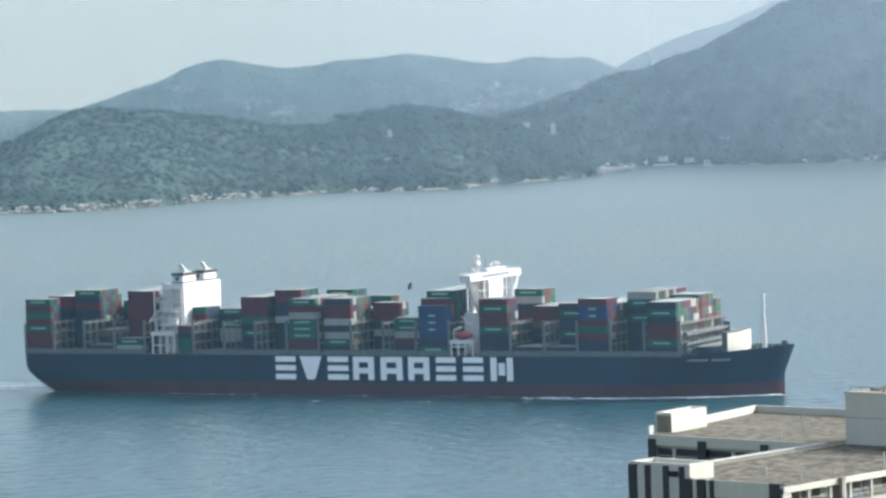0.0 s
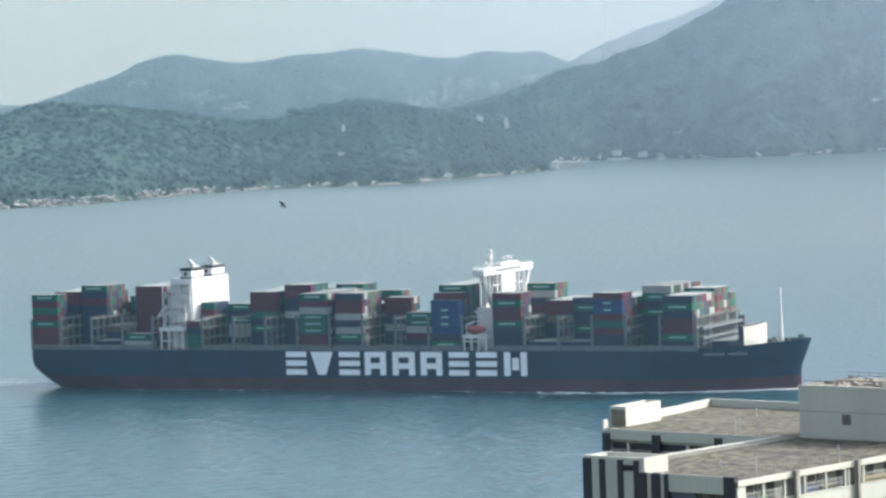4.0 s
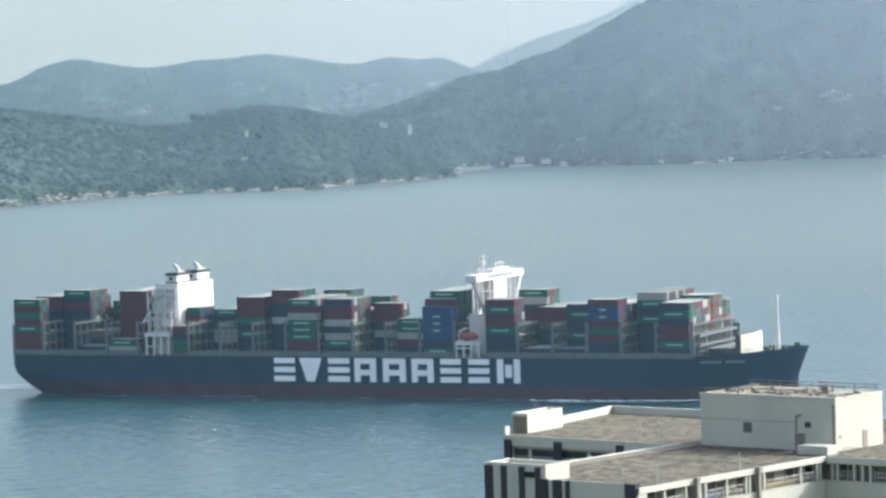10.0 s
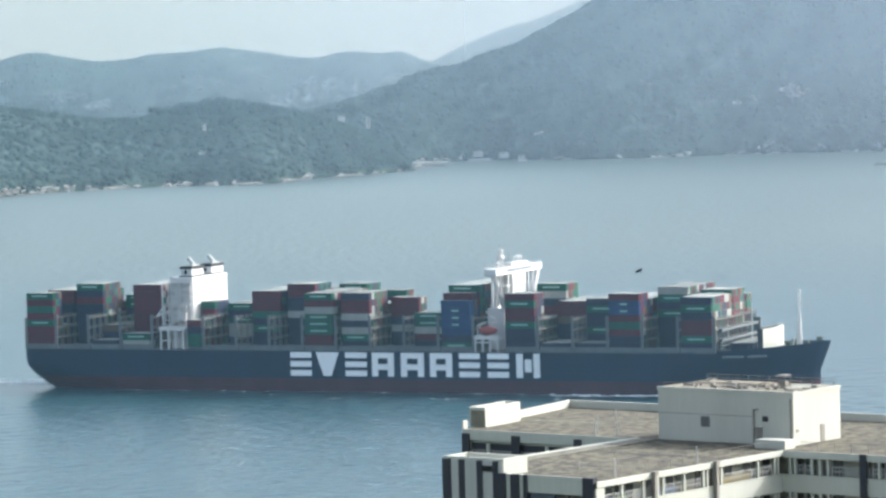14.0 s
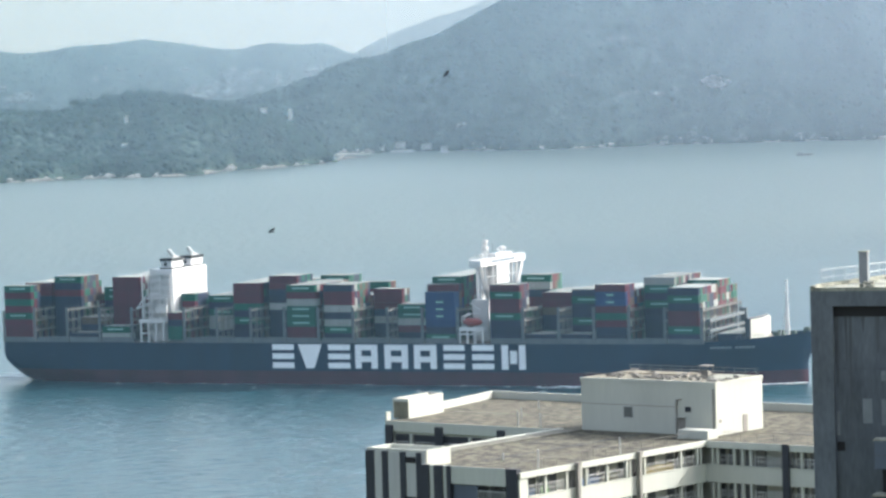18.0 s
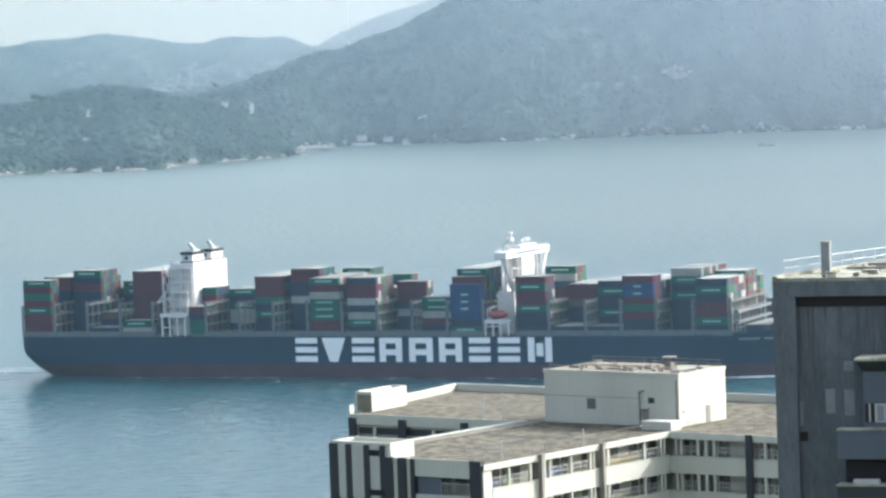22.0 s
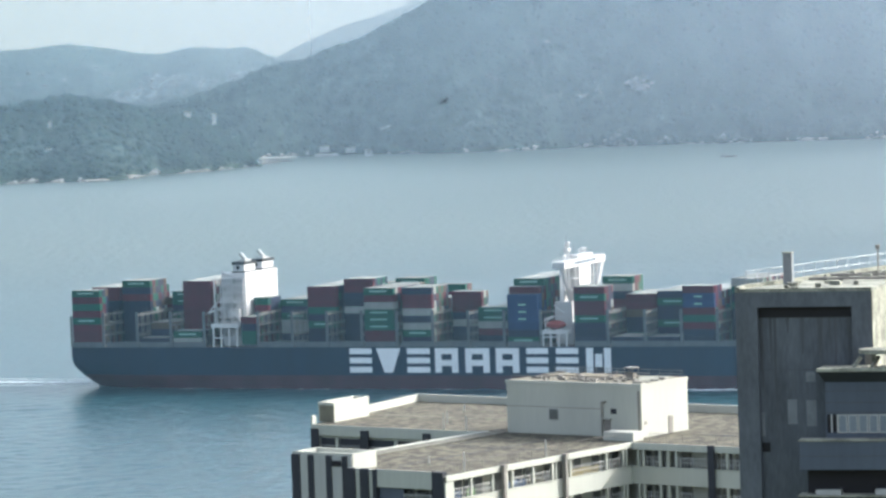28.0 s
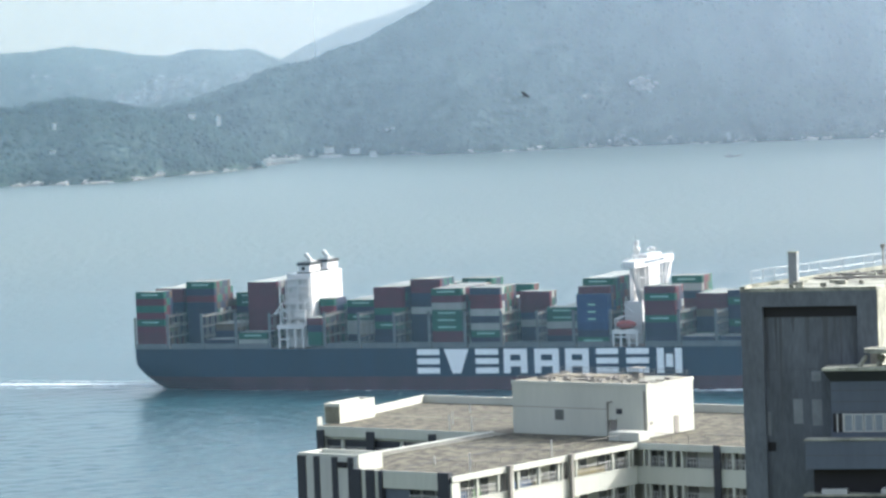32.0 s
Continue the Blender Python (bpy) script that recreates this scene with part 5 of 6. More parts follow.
for x, w, run in ((1.62, 0.3, 5.0), (2.3, 0.22, 3.2), (2.62, 0.2, 9.0), (4.5, 0.34, 2.6), (5.75, 0.42, 3.4), (6.55, 0.2, 2.0), (6.95, 0.26, 4.2), (7.85, 0.36, 3.0), (3.5, 0.3, 1.1)):
    # a ragged run of water that thins out downwards
    z, edge = TOP - 1.96, []
    for k in range(7):
        f = k / 6
        edge.append((x + w * 0.5 + stains.uniform(-0.04, 0.04), z - run * f, w * 0.5 * (1 - 0.75 * f) * stains.uniform(0.8, 1.15)))
    outline = [(c - h, d) for c, d, h in edge] + [(c + h, d) for c, d, h in edge[::-1]]
    bm = bmesh.new()
    front = [bm.verts.new((max(1.58, a), 0.4405, b)) for a, b in outline]
    back = [bm.verts.new((max(1.58, a), 0.449, b)) for a, b in outline]
    for k in range(len(front)):
        q = (k + 1) % len(front)
        bm.faces.new((front[k], front[q], back[q], back[k]))
    bm.faces.new(front)
    part("water_stain", bm, M["damp"], tower, "dark ragged run of rain water")
for dims in ((4.86, 5.55, 111.75, 112.45), (3.5, 4.18, 108.75, 110.5), (4.84, 5.56, 108.6, 110.45), (1.62, 1.85, 107.9, 109.6)):
    block("pale_patch", M["patch"], tower, dims[0], dims[1], 0.43, 0.447, dims[2], dims[3], "paler repaired patch")
block("wall_hole", M["black"], tower, 1.6, 2.17, 0.40, 0.446, 106.8, 107.45)
for z in (107.6, 112.6):
    block("cast_joint", M["damp"], tower, 1.58, 8.32, 0.425, 0.444, z, z + 0.04)
part("roof", prism(bmesh.new(), [(0, 0), (W, 0), (W, 24), (7.6, 24), (0, 2.6)], TOP - 0.118, TOP), M["pale_roof"], tower, "pale weathered concrete roof")
bm = bmesh.new()
prism(bm, [(0, 0), (0.35, 0), (0.35, 2.5), (7.9, 23.6), (7.6, 24), (0, 2.6)], TOP + 0.002, TOP + 0.25)
box(bm, 0.36, W, 0, 0.3, TOP + 0.002, TOP + 0.12)
part("roof_kerb", bm, M["pale_roof"], tower)
chim = block("chimney", M["patch"], tower, 2.35, 3.0, 5.9, 6.6, TOP + 0.003, TOP + 2.25, "square concrete vent stack", 0.03)
block("chimney_cap", M["pale_roof"], chim, 2.3, 3.05, 5.85, 6.65, TOP + 2.252, TOP + 2.33)
bm = bmesh.new()
pts = [(0.25 + k * 0.545, 2.9 + k * 1.5) for k in range(15)]
for x, y in pts:
    bar(bm, (x, y, TOP + 0.25), (x, y, TOP + 1.2), 0.022)
for z in (0.62, 1.18):
    bar(bm, (0.25, 2.9, TOP + z), (7.88, 23.9, TOP + z), 0.02)
part("roof_railing", bm, M["metal"], tower, "pale metal guard rail")
bm = bmesh.new()
r2 = random.Random(5)
for k in range(26):
    y, s = r2.uniform(1.0, 18), r2.uniform(0.2, 0.8)
    x = 0.6 + max(0, y - 2.6) * 0.36 + r2.uniform(0.1, 1.0) * (W - 1.6 - 0.36 * y)
    box(bm, x, x + s, y, y + s * 0.7, TOP + 0.004, TOP + 0.08 + r2.uniform(0.02, 0.22))
tagged(part("roof_clutter", bm, M["pale_roof"], tower, "low slabs and plinths on the roof"), kind="stuff")
for x0, y0, x1, y1 in ((3.6, 9.0, 9.4, 9.0), (4.5, 13.0, 9.4, 12.4)):
    bm = bar(bmesh.new(), (x0, y0, TOP + 0.18), (x1, y1, TOP + 0.2), 0.1, 6)
    part("roof_pipe", bm, M["rust"], tower, "rusty pipe across the roof")
bm = bmesh.new()
bar(bm, (8.2, 12.0, TOP), (8.2, 12.0, TOP + 2.3), 0.06, 6)
box(bm, 8.05, 8.35, 11.85, 12.15, TOP + 2.1, TOP + 2.4)
part("lamp_post", bm, M["rust"], tower, "short dark post with a lamp")
block("wall_box", M["rust"], tower, W - 0.55, W - 0.02, -0.12, -0.002, 111.9, 114.2, "rusty duct on the corner")

# the stepped bay in front of the tower
annex = tagged(new("stair_annex"), "blue-grey stepped annex with balconies and eaves", "building")
annex.matrix_world = pose(29.2, 278.5, 0, 0, 0, -18) @ pose(-0.3, 0, 0)
block("annex_wall", M["annex"], annex, 7.0, 15.5, -2.2, -0.2, LOW, 112.0, "blue-grey panelled wall")
bm = bmesh.new()
lo = [bm.verts.new(c) for c in ((7.0, -2.2, 111.95), (15.5, -2.2, 111.95), (15.5, -0.2, 111.95), (7.0, -0.2, 111.95))]
hi = [bm.verts.new(c) for c in ((6.6, -2.9, 112.75), (15.9, -2.9, 112.75), (15.9, 0.0, 112.75), (6.6, 0.0, 112.75))]
for k in range(4):
    bm.faces.new((lo[k], lo[(k + 1) % 4], hi[(k + 1) % 4], hi[k]))
bm.faces.new(lo[::-1])
bm.faces.new(hi)
part("eave", bm, M["dark"], annex, "dark flared eave")
block("eave_cap", M["pale_roof"], annex, 6.55, 15.9, -2.95, 0.0, 112.752, 112.95, "pale eave top")
bm = bmesh.new()
for k in range(4):
    bar(bm, (9.0 + k * 1.3, -1.8, 112.95), (9.4 + k * 1.3, -1.2, 113.6), 0.16, 6)
part("roof_pipework", bm, M["pale_roof"], annex, "pale pipework on the annex roof")
bm = bmesh.new()
lo, hi = ([bm.verts.new((12.4 + 3.1 * math.cos(a), -1.45 + 1.35 * math.sin(a), z)) for a in (math.tau * k / 28 for k in range(28))] for z in (113.9, 114.2))
for k in range(28):
    bm.faces.new((lo[k], lo[(k + 1) % 28], hi[(k + 1) % 28], hi[k]))
bm.faces.new(lo[::-1])
bm.faces.new(hi)
for x in (10.4, 12.4, 14.4):
    box(bm, x - 0.15, x + 0.15, -1.6, -1.3, 112.952, 113.9)
part("tank_slab", bm, M["pale_roof"], annex, "oval pale slab on short posts")
for z in (111.3, 110.5, 109.8):
    block("panel_joint", M["damp"], annex, 6.99, 15.5, -2.215, -2.19, z, z + 0.05)
win = block("window", M["black"], annex, 7.1, 7.8, -2.23, -2.15, 108.42, 109.7)
for x in (7.43, 7.85):
    block("mullion", M["metal"], win, x - 0.05, x + 0.05, -2.30, -2.231, 108.42, 109.7)
for k in range(9):
    x = 8.2 + k * 0.72
    win = block("window", M["grey"], annex, x - 0.33, x + 0.33, -2.24, -2.15, 108.4, 109.68, "pale window panel with a thin frame")
    block("pane", M["pale_glass"], win, x - 0.25, x + 0.25, -2.247, -2.241, 108.48, 109.6)
balc = block("balcony", M["annex"], annex, 5.35, 15.5, -3.6, -2.21, 105.95, 107.95, "blue-grey balcony front", 0.03)
block("balcony_joint", M["damp"], balc, 5.34, 15.5, -3.615, -3.59, 106.9, 106.95)
block("balcony_cap", M["pale_roof"], balc, 5.25, 15.55, -3.68, -2.21, 107.952, 108.05)
# Solid black block paints the shade inside the open storey.
block("shade_block", M["black"], annex, 5.7, 15.5, -2.6, -2.205, 104.0, 105.9, "black block painting the shade of the open storey")
bm = bmesh.new()
box(bm, 5.3, 15.5, -3.9, -2.21, 103.3, 104.1)
part("lower_ledge", bm, M["dark"], annex, "dark lower ledge")
block("ledge_cap", M["pale_roof"], annex, 5.2, 15.5, -4.0, -2.21, 104.102, 104.22)
block("ledge_box", M["metal"], annex, 6.4, 8.2, -3.6, -2.9, 104.222, 104.55, "pale box on the ledge")
block("ledge_box", M["metal"], annex, 10.6, 11.6, -3.6, -2.9, 104.222, 104.6, "pale box on the ledge")

# ---- far shore: houses, pier, boat ----
def on_land(grid, x, z):
    """The place on a hill's front nearest to x and at height z."""
    i = int(np.clip(np.searchsorted(grid[:, 0, 0], x) - 1, 0, len(grid) - 2))
    f = (x - grid[i, 0, 0]) / (grid[i + 1, 0, 0] - grid[i, 0, 0])
    col = grid[i, :33] * (1 - f) + grid[i + 1, :33] * f
    up = np.maximum.accumulate(col[:, 2])
    return Vector((x, float(np.interp(z, up, col[:, 1])), z))


def villa(x, y, z, w, d, h, label, roof=0.8, floors=2):
    ob = tagged(new("house"), label, "house", "houses on the far shore")
    ob.matrix_world = pose(x, y, z, 0, 0, 12)
    block("wall", M["stucco"], ob, -w / 2, w / 2, -d / 2, d / 2, -2, h)
    block("roof", M["pale_roof"], ob, -w / 2 - 0.5, w / 2 + 0.5, -d / 2 - 0.5, d / 2 + 0.5, h + 0.01, h + roof)
    if w > 10:
        block("upper_room", M["stucco"], ob, -w * 0.28, w * 0.2, -d * 0.35, d * 0.4, h + roof + 0.01, h + roof + 2.4)
        block("upper_roof", M["pale_top"], ob, -w * 0.32, w * 0.24, -d * 0.4, d * 0.45, h + roof + 2.41, h + roof + 2.8)
        # Flat grey strip added in place of a dark band of windows.
        block("window_band", M["grey"], ob, -w * 0.42, w * 0.42, -d / 2 - 0.08, -d / 2 - 0.01, h * 0.32, h * 0.5, "flat grey strip for a dark window band")
    for k in range(floors if h > 7 and w > 10 else 0):
        for i in range(max(2, int(w / 3.2))):
            s = -w / 2 + (i + 0.5) * w / max(2, int(w / 3.2))
            block("window", M["glass"], ob, s - 0.7, s + 0.7, -d / 2 - 0.06, -d / 2 + 0.02, 1 + k * h / floors, 1 + k * h / floors + 1.5)


for x, zz, w, d, h, label in ((-104.6, 48.5, 3.4, 6, 8, "tall narrow white house among trees"), (-131.8, 56.5, 6, 5, 2.8, "low white house among trees"),
                              (-268, 50.5, 3, 4, 6, "slim white house among trees"), (-162, 1.5, 6, 5, 4.5, "white hut on the shore rocks"),
                              (-265, 30.0, 5, 4, 1.6, "low pale house in the woods")):
    q = on_land(land["fore"], x, zz)
    villa(q.x, q.y, q.z - 0.5, w, d, h, label, floors=1 if h < 6 else 2)
for x, y, z, w, d, h, label in ((9, 4403, 6.2, 10, 6, 3.6, "white two-storey house behind the pier"), (-34, 4388, 2, 9, 7, 3.4, "grey-white house at the waterfront"),
                                (38, 4408, 4.0, 10, 7, 3.4, "pale rendered house at the waterfront"), (-12, 4404, 3, 6, 6, 4, "small grey house behind the waterfront"), (58, 4398, 1.5, 7, 5, 2.6, "small pale shed at the waterfront")):
    villa(x, y, z, w, d, h, label)
pier = tagged(new("pier"), "pale concrete pier at the water's edge", "pier")
block("pier_deck", M["cream"], pier, -62, -22, 4306, 4330, 1.1, 2.5)
block("pier_wall", M["stucco"], pier, -2, 24, 4370, 4384, -1, 2.6, "white sea wall")
for k in range(8):
    bar_ob = bar(bmesh.new(), (-58 + k * 5, 4307, -2), (-58 + k * 5, 4307, 1.2), 0.4, 6)
    part("pile", bar_ob, M["concrete"], pier)
pont = tagged(new("pontoon"), "dark floating pontoon off the pier", "pontoon")
block("float", M["rust"], pont, -56, -26, 4232, 4240, -0.5, 1.3, "", 0.2)


def small_boat(name, x, y, turn, long, material, label):
    ob = tagged(new(name), label, "boat")
    ob.matrix_world = pose(x, y, 0, 0, 0, turn)
    bm = bmesh.new()
    rings = []
    for f in np.linspace(0, 1, 11):
        b = long * 0.13 * (1 - max(0, (f - 0.55) / 0.45) ** 2.2) + 0.05
        s = 1.6 + 1.2 * max(0, f - 0.5)
        rings.append([bm.verts.new(c) for c in ((f * long, -b, s), (f * long, -b * 0.7, -0.6), (f * long, b * 0.7, -0.6), (f * long, b, s))])
    for a, b in zip(rings, rings[1:]):
        for k in range(4):
            bm.faces.new((a[k], b[k], b[(k + 1) % 4], a[(k + 1) % 4]))
    bm.faces.new(rings[0])
    bm.faces.new(rings[-1][::-1])
    part("hull", bm, material, ob)
    block("cabin", M["metal"], ob, long * 0.12, long * 0.42, -1.3, 1.3, 1.62, 3.9)
    part("mast", bar(bmesh.new(), (long * 0.5, 0, 1.6), (long * 0.5, 0, 5.2), 0.15, 6), M["rust"], ob)


small_boat("fishing_boat", 399, 3906, -4, 17, M["rust"], "small dark fishing boat at anchor")
small_boat("motor_boat", 62, 4330, 170, 9, M["white"], "small white motor boat off the village")


def rocks(name, places, label, seed, size=2.2, stone="rock"):
    """Uneven boulders in one mesh."""
    r = np.random.default_rng(seed)
    base = np.array([(1, 0, 0), (-1, 0, 0), (0, 1, 0), (0, -1, 0), (0, 0, 1.0), (0, 0, -0.8), (0.7, 0.7, 0.5), (-0.7, 0.7, 0.4), (-0.7, -0.7, 0.5), (0.7, -0.7, 0.4)])
    tri = [(0, 6, 9), (0, 2, 6), (2, 7, 6), (2, 1, 7), (1, 8, 7), (1, 3, 8), (3, 9, 8), (3, 0, 9), (6, 4, 9), (6, 7, 4), (7, 8, 4), (8, 9, 4),
           (0, 9, 5), (9, 3, 5), (3, 1, 5), (1, 2, 5), (2, 0, 5)]
    co, faces = [], []
    for p in places:
        s = r.gamma(3, size / 3)
        faces += [tuple(i + len(co) for i in t) for t in tri]
        co += [tuple(np.array(p) + b * s * r.uniform(0.6, 1.3, 3) * (1.3, 1, 0.8)) for b in base]
    me = bpy.data.meshes.new(name)
    me.from_pydata(co, [], faces)
    me.materials.append(M[stone])
    tagged(new(name, me), label, "rocks", kind="stuff")


r3 = np.random.default_rng(11)
spots = []
for x in np.arange(-900, -40, 0.55):
    if noise.noise((x / 23, 0, 4)) + 0.5 * noise.noise((x / 6, 2, 4)) > -0.12 - 0.25 * (x < -380):
        spots.append((x, smooth(FORE_SHORE, x) + r3.uniform(-3, 5), r3.uniform(-0.3, 0.7) + max(0, r3.normal(0, 1.2)) * (1 + 1.6 * (x < -400))))
for x in np.arange(-760, -380, 0.5):
    if noise.noise((x / 17, 5, 4)) + 0.5 * noise.noise((x / 5, 7, 4)) > 0.02:
        spots.append((x, smooth(FORE_SHORE, x) + r3.uniform(3, 10), r3.uniform(1.5, 6.5)))
rocks("shore_rocks", spots, "pale tan boulders along the headland shore", 3, 1.25)
spots = []
for x in np.arange(-60, 1200, 0.9):
    if noise.noise((x / 40, 3, 4)) > 0.0 and (x < -20 or x > 65):
        spots.append((x, smooth(MOUNT_SHORE, x) + r3.uniform(-2, 6), r3.uniform(-0.3, 1.5) + max(0, r3.normal(0, 2.0))))
rocks("mountain_shore_rocks", spots, "pale boulders at the foot of the mountain", 4, 1.2)
spots = []
for x, z, n, sx, sz in ((357, 71, 60, 3, 1.6), (365, 65, 90, 2.0, 3.0), (354, 66, 40, 1.2, 2.6)):
    for k in range(n):
        spots.append(on_land(land["mount"], x + r3.normal(0, sx), z + r3.normal(0, sz)) + Vector((r3.normal(0, 3), -1.5, 0.5)))
rocks("scar_rocks", spots, "pale pinkish landslip scar on the mountain", 8, 1.35, "scar")
spots = []
for x, z, n, sx, sz in ((294, 56, 9, 5, 1), (262, 58, 7, 4, 1), (77, 28, 7, 4, 1), (318, 60, 5, 4, 2),
                        (335, 6, 46, 9, 4), (300, 5, 26, 10, 3), (390, 5, 26, 10, 2), (455, 5, 30, 12, 2), (235, 112, 12, 9, 2), (250, 118, 8, 6, 2),
                        (276, 100, 6, 2, 1), (455, 110, 5, 2, 2), (480, 92, 5, 2, 1), (200, 80, 6, 3, 2)):
    for k in range(n):
        spots.append(on_land(land["mount"], x + r3.normal(0, sx), z + r3.normal(0, sz)) + Vector((r3.normal(0, 3), -1.5, 0.5)))
rocks("slope_rocks", spots, "bare pale rock scars on the mountain slope", 5, 1.25, "scree")
spots = []
for x, z, n, sx, sz in ((-177, 85, 120, 14, 4), (-228, 63, 150, 12, 3), (-198, 71, 120, 20, 4), (-86, 89, 70, 7, 3), (-478, 80, 90, 14, 3), (-438, 68, 110, 10, 3), (-560, 100, 40, 8, 4), (-300, 95, 60, 40, 10), (-130, 80, 60, 25, 6)):
    for k in range(n):
        spots.append(on_land(land["far"], x + r3.normal(0, sx), z + r3.normal(0, sz)) + Vector((r3.normal(0, 3), -1.5, 0.5)))
rocks("far_rocks", spots, "pale bare patches on the far hills", 6, 1.15, "scree")


# ---- foam along the hull and the wake ----
def foam_patch(bm, x, y, w, d, z, hump=0.2):
    v = [bm.verts.new((x + w * 0.5 * math.cos(a) * r, y + d * 0.5 * math.sin(a) * r, z)) for a, r in
         ((math.tau * k / 7, rng.uniform(0.6, 1.15)) for k in range(7))]
    mid = bm.verts.new((x, y, z + hump))
    for k in range(7):
        bm.faces.new((v[k], v[(k + 1) % 7], mid))


wake = bmesh.new()
for k in range(1300):
    f = rng.random() ** 1.1
    foam_patch(wake, 12 - f * 230, rng.gauss(0, 1.2 + 3.0 * f), rng.uniform(1.5, 6.0), rng.uniform(0.3, 1.1) * (1 - 0.35 * f), 0.22)
for side in (-1, 1):
    for k in range(170):
        f = rng.random()
        foam_patch(wake, 10 - f * 200, side * (9 + 17 * f) + rng.gauss(0, 1.1), rng.uniform(1.5, 6), rng.uniform(0.2, 0.6), 0.2)
tagged(part("wake", wake, M["foam"], ship, "white broken wake astern"), kind="stuff")


def swell(bm, x, y, turn, long, wide, high):
    """One long low wave with a rounded back, tapering to its ends."""
    c, d = math.cos(turn), math.sin(turn)
    rings = []
    for k in range(9):
        f = k / 8
        e = math.sin(math.pi * f) ** 0.7
        row = []
        for w, h in ((-1.0, -0.08), (-0.4, 0.55), (0.0, 1.0), (0.35, 0.6), (1.0, -0.08)):
            u, v = (f - 0.5) * long, w * wide * 0.5
            row.append(bm.verts.new((x + u * c - v * d, y + u * d + v * c, (h * e if h > 0 else h) * high)))
        rings.append(row)
    for a, b in zip(rings, rings[1:]):
        for k in range(4):
            f = bm.faces.new((a[k], b[k], b[k + 1], a[k + 1]))
            f.smooth = True


waves = bmesh.new()
for k in range(34):
    back = 40 + k * 17 + rng.uniform(-6, 6)
    out = 20 + back * 0.275 + rng.gauss(0, 2.0)
    swell(waves, 322 - back, -out, radians(12 + rng.uniform(-5, 7)), rng.uniform(18, 34), rng.uniform(5, 8), rng.uniform(0.25, 0.5))
    if k % 2:
        swell(waves, 322 - back - 8, -(out - 16 + rng.gauss(0, 3)), radians(20 + rng.uniform(-6, 6)), rng.uniform(12, 22), rng.uniform(4, 6), rng.uniform(0.12, 0.25))
tagged(part("bow_swell", waves, M["sea"], ship, "low smooth waves spreading from the bow"), kind="stuff")
bow_foam = bmesh.new()
for k in range(260):
    x = 326 - 95 * rng.random() ** 1.8
    off = (326 - x) * 0.07 * rng.random() + abs(rng.gauss(0, 0.5))
    foam_patch(bow_foam, x, -half_beam(x, 0) - 0.4 - off, rng.uniform(1.2, 4.5), rng.uniform(0.5, 1.6), 0.2)
for k in range(14):
    x = rng.uniform(15, 300)
    foam_patch(bow_foam, x, -half_beam(x, 0) - 0.5 - abs(rng.gauss(0, 0.8)), rng.uniform(1.5, 5), rng.uniform(0.2, 0.5), 0.06)
for k in range(200):
    x = rng.uniform(298, 329)
    foam_patch(bow_foam, x, -half_beam(x, 0) - 0.5 - (329 - x) * 0.22 * rng.random() ** 1.5, rng.uniform(1.5, 5.5), rng.uniform(0.8, 2.4), 0.25)
for x, y in ((151, -49), (152.5, -48), (190, -44), (196, -45), (199, -44), (118, -38), (240, -42)):
    foam_patch(bow_foam, x, y, rng.uniform(1.5, 3.5), rng.uniform(1.2, 2.5), 0.08)
for k in range(70):
    x = rng.uniform(12, 320)
    foam_patch(bow_foam, x, -half_beam(x, 0) - 0.25, rng.uniform(1.5, 8), rng.uniform(0.06, 0.2), 0.1, 0.02)
tagged(part("bow_wave", bow_foam, M["foam"], ship, "white foam along the waterline"), kind="stuff")


# ---- birds ----
def kite(label):
    """A soaring bird of prey: body, head, forked tail, two bent wings with finger feathers."""
    ob = tagged(new("bird"), label, "bird", "soaring birds")
    bm = bmesh.new()
    bmesh.ops.create_uvsphere(bm, u_segments=10, v_segments=7, radius=1)
    for v in bm.verts:
        v.co = Vector((v.co.x * 0.27, v.co.y * 0.085, v.co.z * 0.08))
    part("body", bm, M["bird"], ob)
    bm = bmesh.new()
    bmesh.ops.create_uvsphere(bm, u_segments=8, v_segments=6, radius=0.065)
    for v in bm.verts:
        v.co.x += 0.29
    part("head", bm, M["bird"], ob)
    bm = bmesh.new()
    prism(bm, [(-0.2, 0.05), (-0.56, 0.14), (-0.5, 0.0), (-0.56, -0.14), (-0.2, -0.05)], -0.012, 0.012)
    part("tail", bm, M["bird"], ob)
    for side in (-1, 1):
        bm = bmesh.new()
        outline = [(0.13, 0.05), (0.17, 0.35), (0.08, 0.62), (-0.02, 0.86), (-0.08, 0.84), (-0.1, 0.8), (-0.14, 0.72), (-0.17, 0.4), (-0.15, 0.05)]
        lo, hi = ([bm.verts.new((x, y * side, (0.16 * y - 0.1 * y * y) + z)) for x, y in outline] for z in (0, 0.045))
        for k in range(len(outline)):
            j = (k + 1) % len(outline)
            bm.faces.new((lo[k], lo[j], hi[j], hi[k]))
        bm.faces.new(lo[::-1])
        bm.faces.new(hi)
        part("wing", bm, M["bird"], ob)
    for piece in ob.children:
        piece.data.transform(Matrix.Scale(1.3, 4))
    return ob


birds = [kite("dark brown bird of prey soaring over the channel") for _ in range(3)]


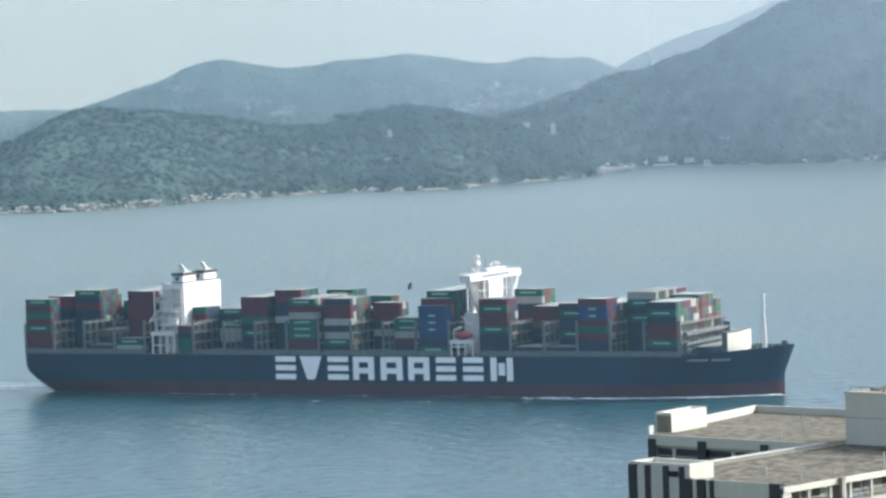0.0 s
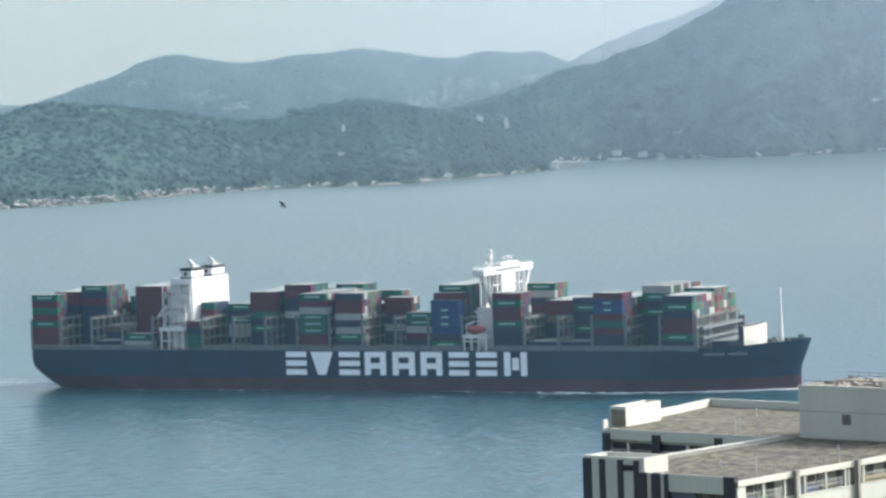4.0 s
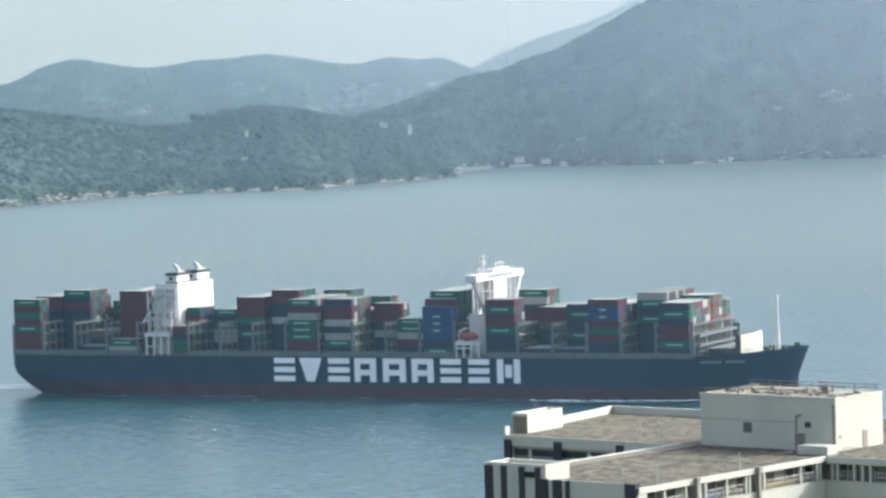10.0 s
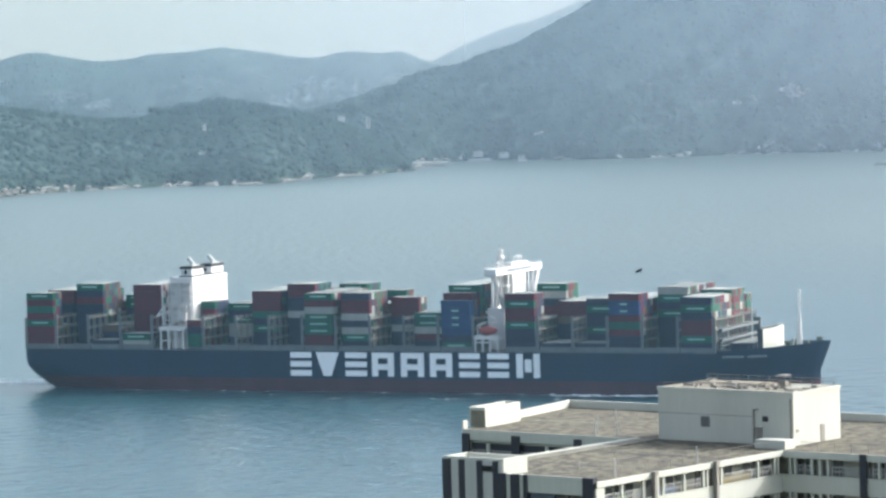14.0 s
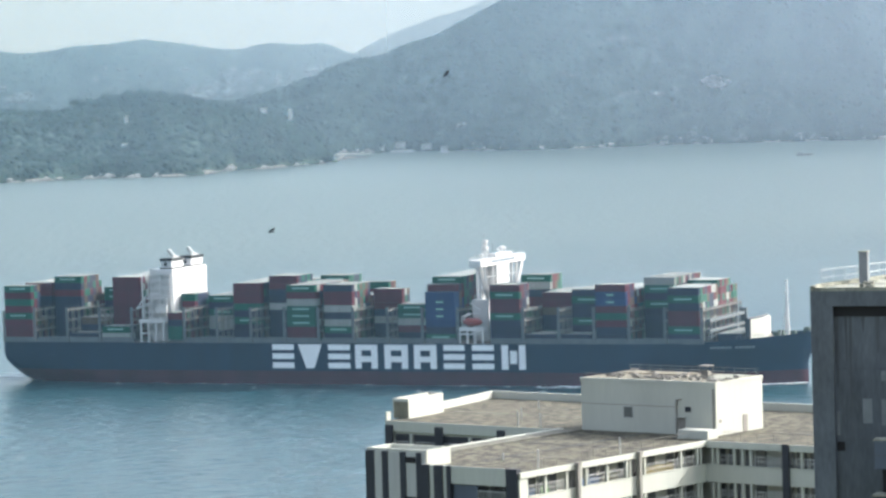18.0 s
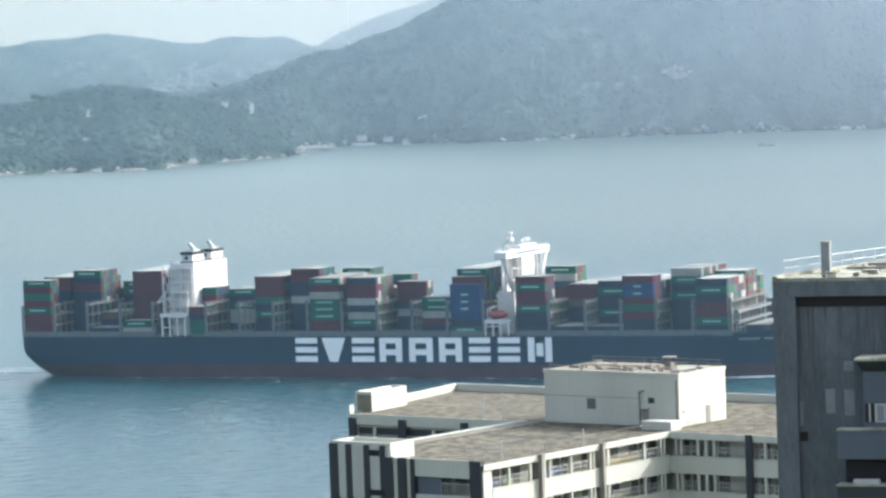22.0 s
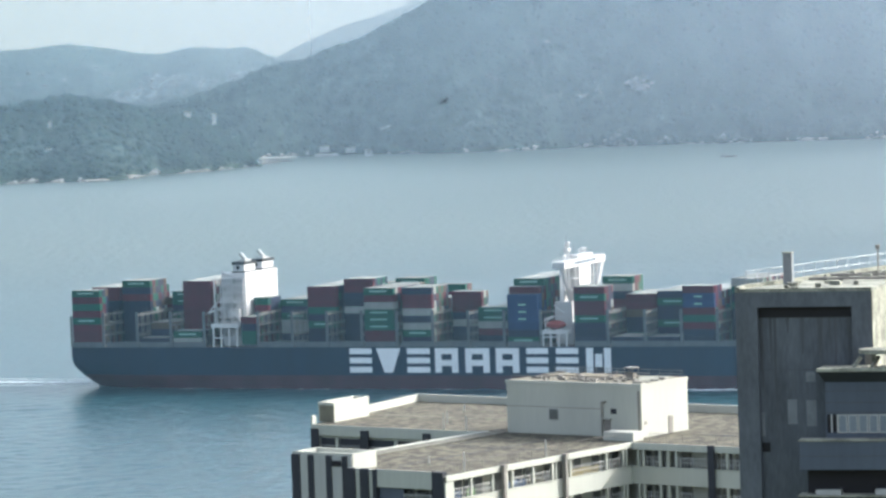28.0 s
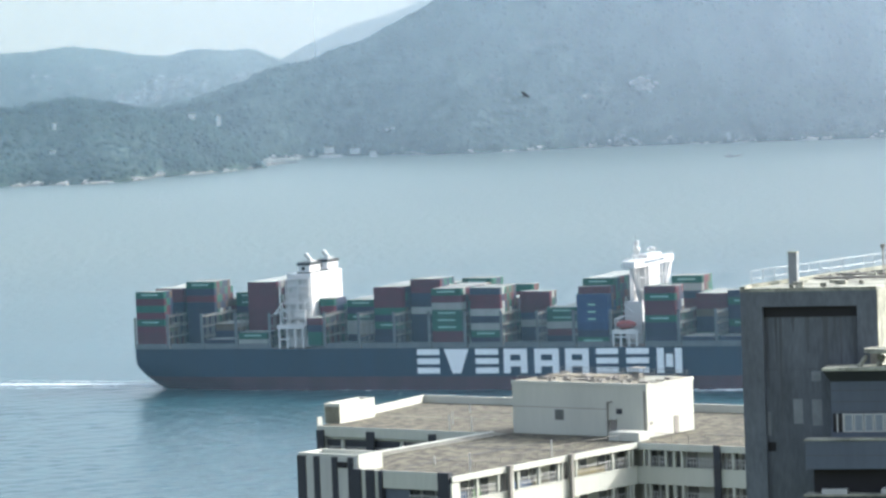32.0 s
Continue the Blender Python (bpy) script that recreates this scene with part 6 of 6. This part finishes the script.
def flight(points, bank, crab):
    """Rows that carry a bird through points (t, x, y, z), turned by crab from its way in the wind and leaning over."""
    rows, last = [], None
    for i, (t, x, y, z) in enumerate(points):
        a, b = points[max(0, i - 1)], points[min(len(points) - 1, i + 1)]
        turn = math.degrees(math.atan2(b[2] - a[2], b[1] - a[1]))
        if last is not None:
            while turn - last > 180:
                turn -= 360
            while turn - last < -180:
                turn += 360
            turn = last + max(-80, min(80, turn - last))
        last = turn
        rows.append((t, pose(x, y, z, bank + 7 * math.sin(1.7 * i), -30, turn + crab)))
    return rows


def motions():
    """Everything that moves: the ship under way and the birds."""
    psi, speed = radians(23.613), 6.4527
    head, port = Vector((math.cos(psi), -math.sin(psi), 0)), Vector((math.sin(psi), math.cos(psi), 0))
    mid = Vector((-16.854, 1528.893, 0)) + port * HALF - head * 167.5
    steps = [(t, pose(*(mid + head * speed * (t - 16)), 0, 0, -23.613)) for t in (0, 4, 8, 12, 16, 20, 24, 28, 32)]
    walk(ship, steps)
    for box_ob, place in cargo:
        walk(box_ob, [(t, m @ Matrix.Translation(place)) for t, m in steps])
    walk(birds[0], flight([(0, -44.2, 700, 95.6), (0.5, -50.1, 701, 98.7), (1, -55.2, 703, 101.3), (1.5, -59.9, 706, 103.3), (2, -63.9, 710, 103.7),
                           (3.2, -62.5, 722, 107), (4.5, -54.9, 712, 110.2), (5, -47.9, 706, 111.6), (5.5, -40.4, 701, 112.1), (6, -32.0, 700, 111.7), (6.8, -25.6, 704, 115), (7.5, -24.5, 710, 118.0), (8, -26, 712, 119.1),
                           (8.5, -29.9, 710, 120.4), (9, -33.9, 706, 120.8), (9.5, -39.9, 702, 122.0), (10, -44.8, 700, 122.5), (10.5, -49.1, 700, 121.6),
                           (11, -53.3, 700, 120.1), (11.5, -61, 702, 118.5), (12, -72, 704, 117.5), (13, -97, 710, 117), (15, -140, 722, 116), (20, -210, 745, 116), (32, -330, 800, 116)], -40, 22))
    walk(birds[1], flight([(0, 260, 760, 70), (6, 165, 730, 74), (10, 95, 712, 79), (11, 77, 706, 81), (12, 60.6, 700, 83.9), (12.5, 51.4, 700, 88.5), (14.5, 23.0, 700, 96.4), (17, -10.3, 700, 103.7),
                           (17.5, -16.5, 700, 104.1), (18, -21.8, 700, 102.4), (18.5, -28.3, 700, 101.1), (19.5, -41.6, 700, 98.5), (20, -48.4, 700, 96.5), (20.5, -57.1, 700, 94.9), (21, -67, 701, 93.5), (23, -112, 706, 91), (26, -180, 725, 106), (32, -270, 750, 108)], 26, 22))
    walk(birds[2], flight([(0, -190, 700, 175), (6, -125, 715, 168), (12, -72, 722, 172), (14.5, -35, 712, 150), (16.5, -5.7, 700, 129.8), (17, 0.9, 698, 130.1), (17.5, 7.1, 699, 129.8), (18.1, 10, 703, 129.0), (18.5, 8.7, 707, 128.6),
                           (19, 5.2, 708, 128.7), (19.5, -0.3, 706, 129.2), (20, -5.5, 703, 129.2), (20.5, -10.8, 700, 128.9), (21, -15.4, 700, 127.9), (21.5, -20.0, 700, 127.2),
                           (23, -29.4, 702, 127.5), (24.2, -30, 712, 127.2), (25.4, -21, 712, 126.6), (26.5, -5.1, 704, 126.0), (27, 4.0, 700, 124.9), (27.5, 13.8, 700, 124.7), (28, 23.0, 700, 124.6),
                           (28.5, 30.5, 700, 124.2), (29, 36.6, 702, 123.6), (29.5, 39.8, 705, 122.8), (30, 42.2, 709, 122.7), (30.5, 43.5, 713, 123.7), (31, 42.3, 716, 125.3), (31.5, 40, 715, 126.0), (32, 37.2, 712, 125.1)], -36, 100))


motions()
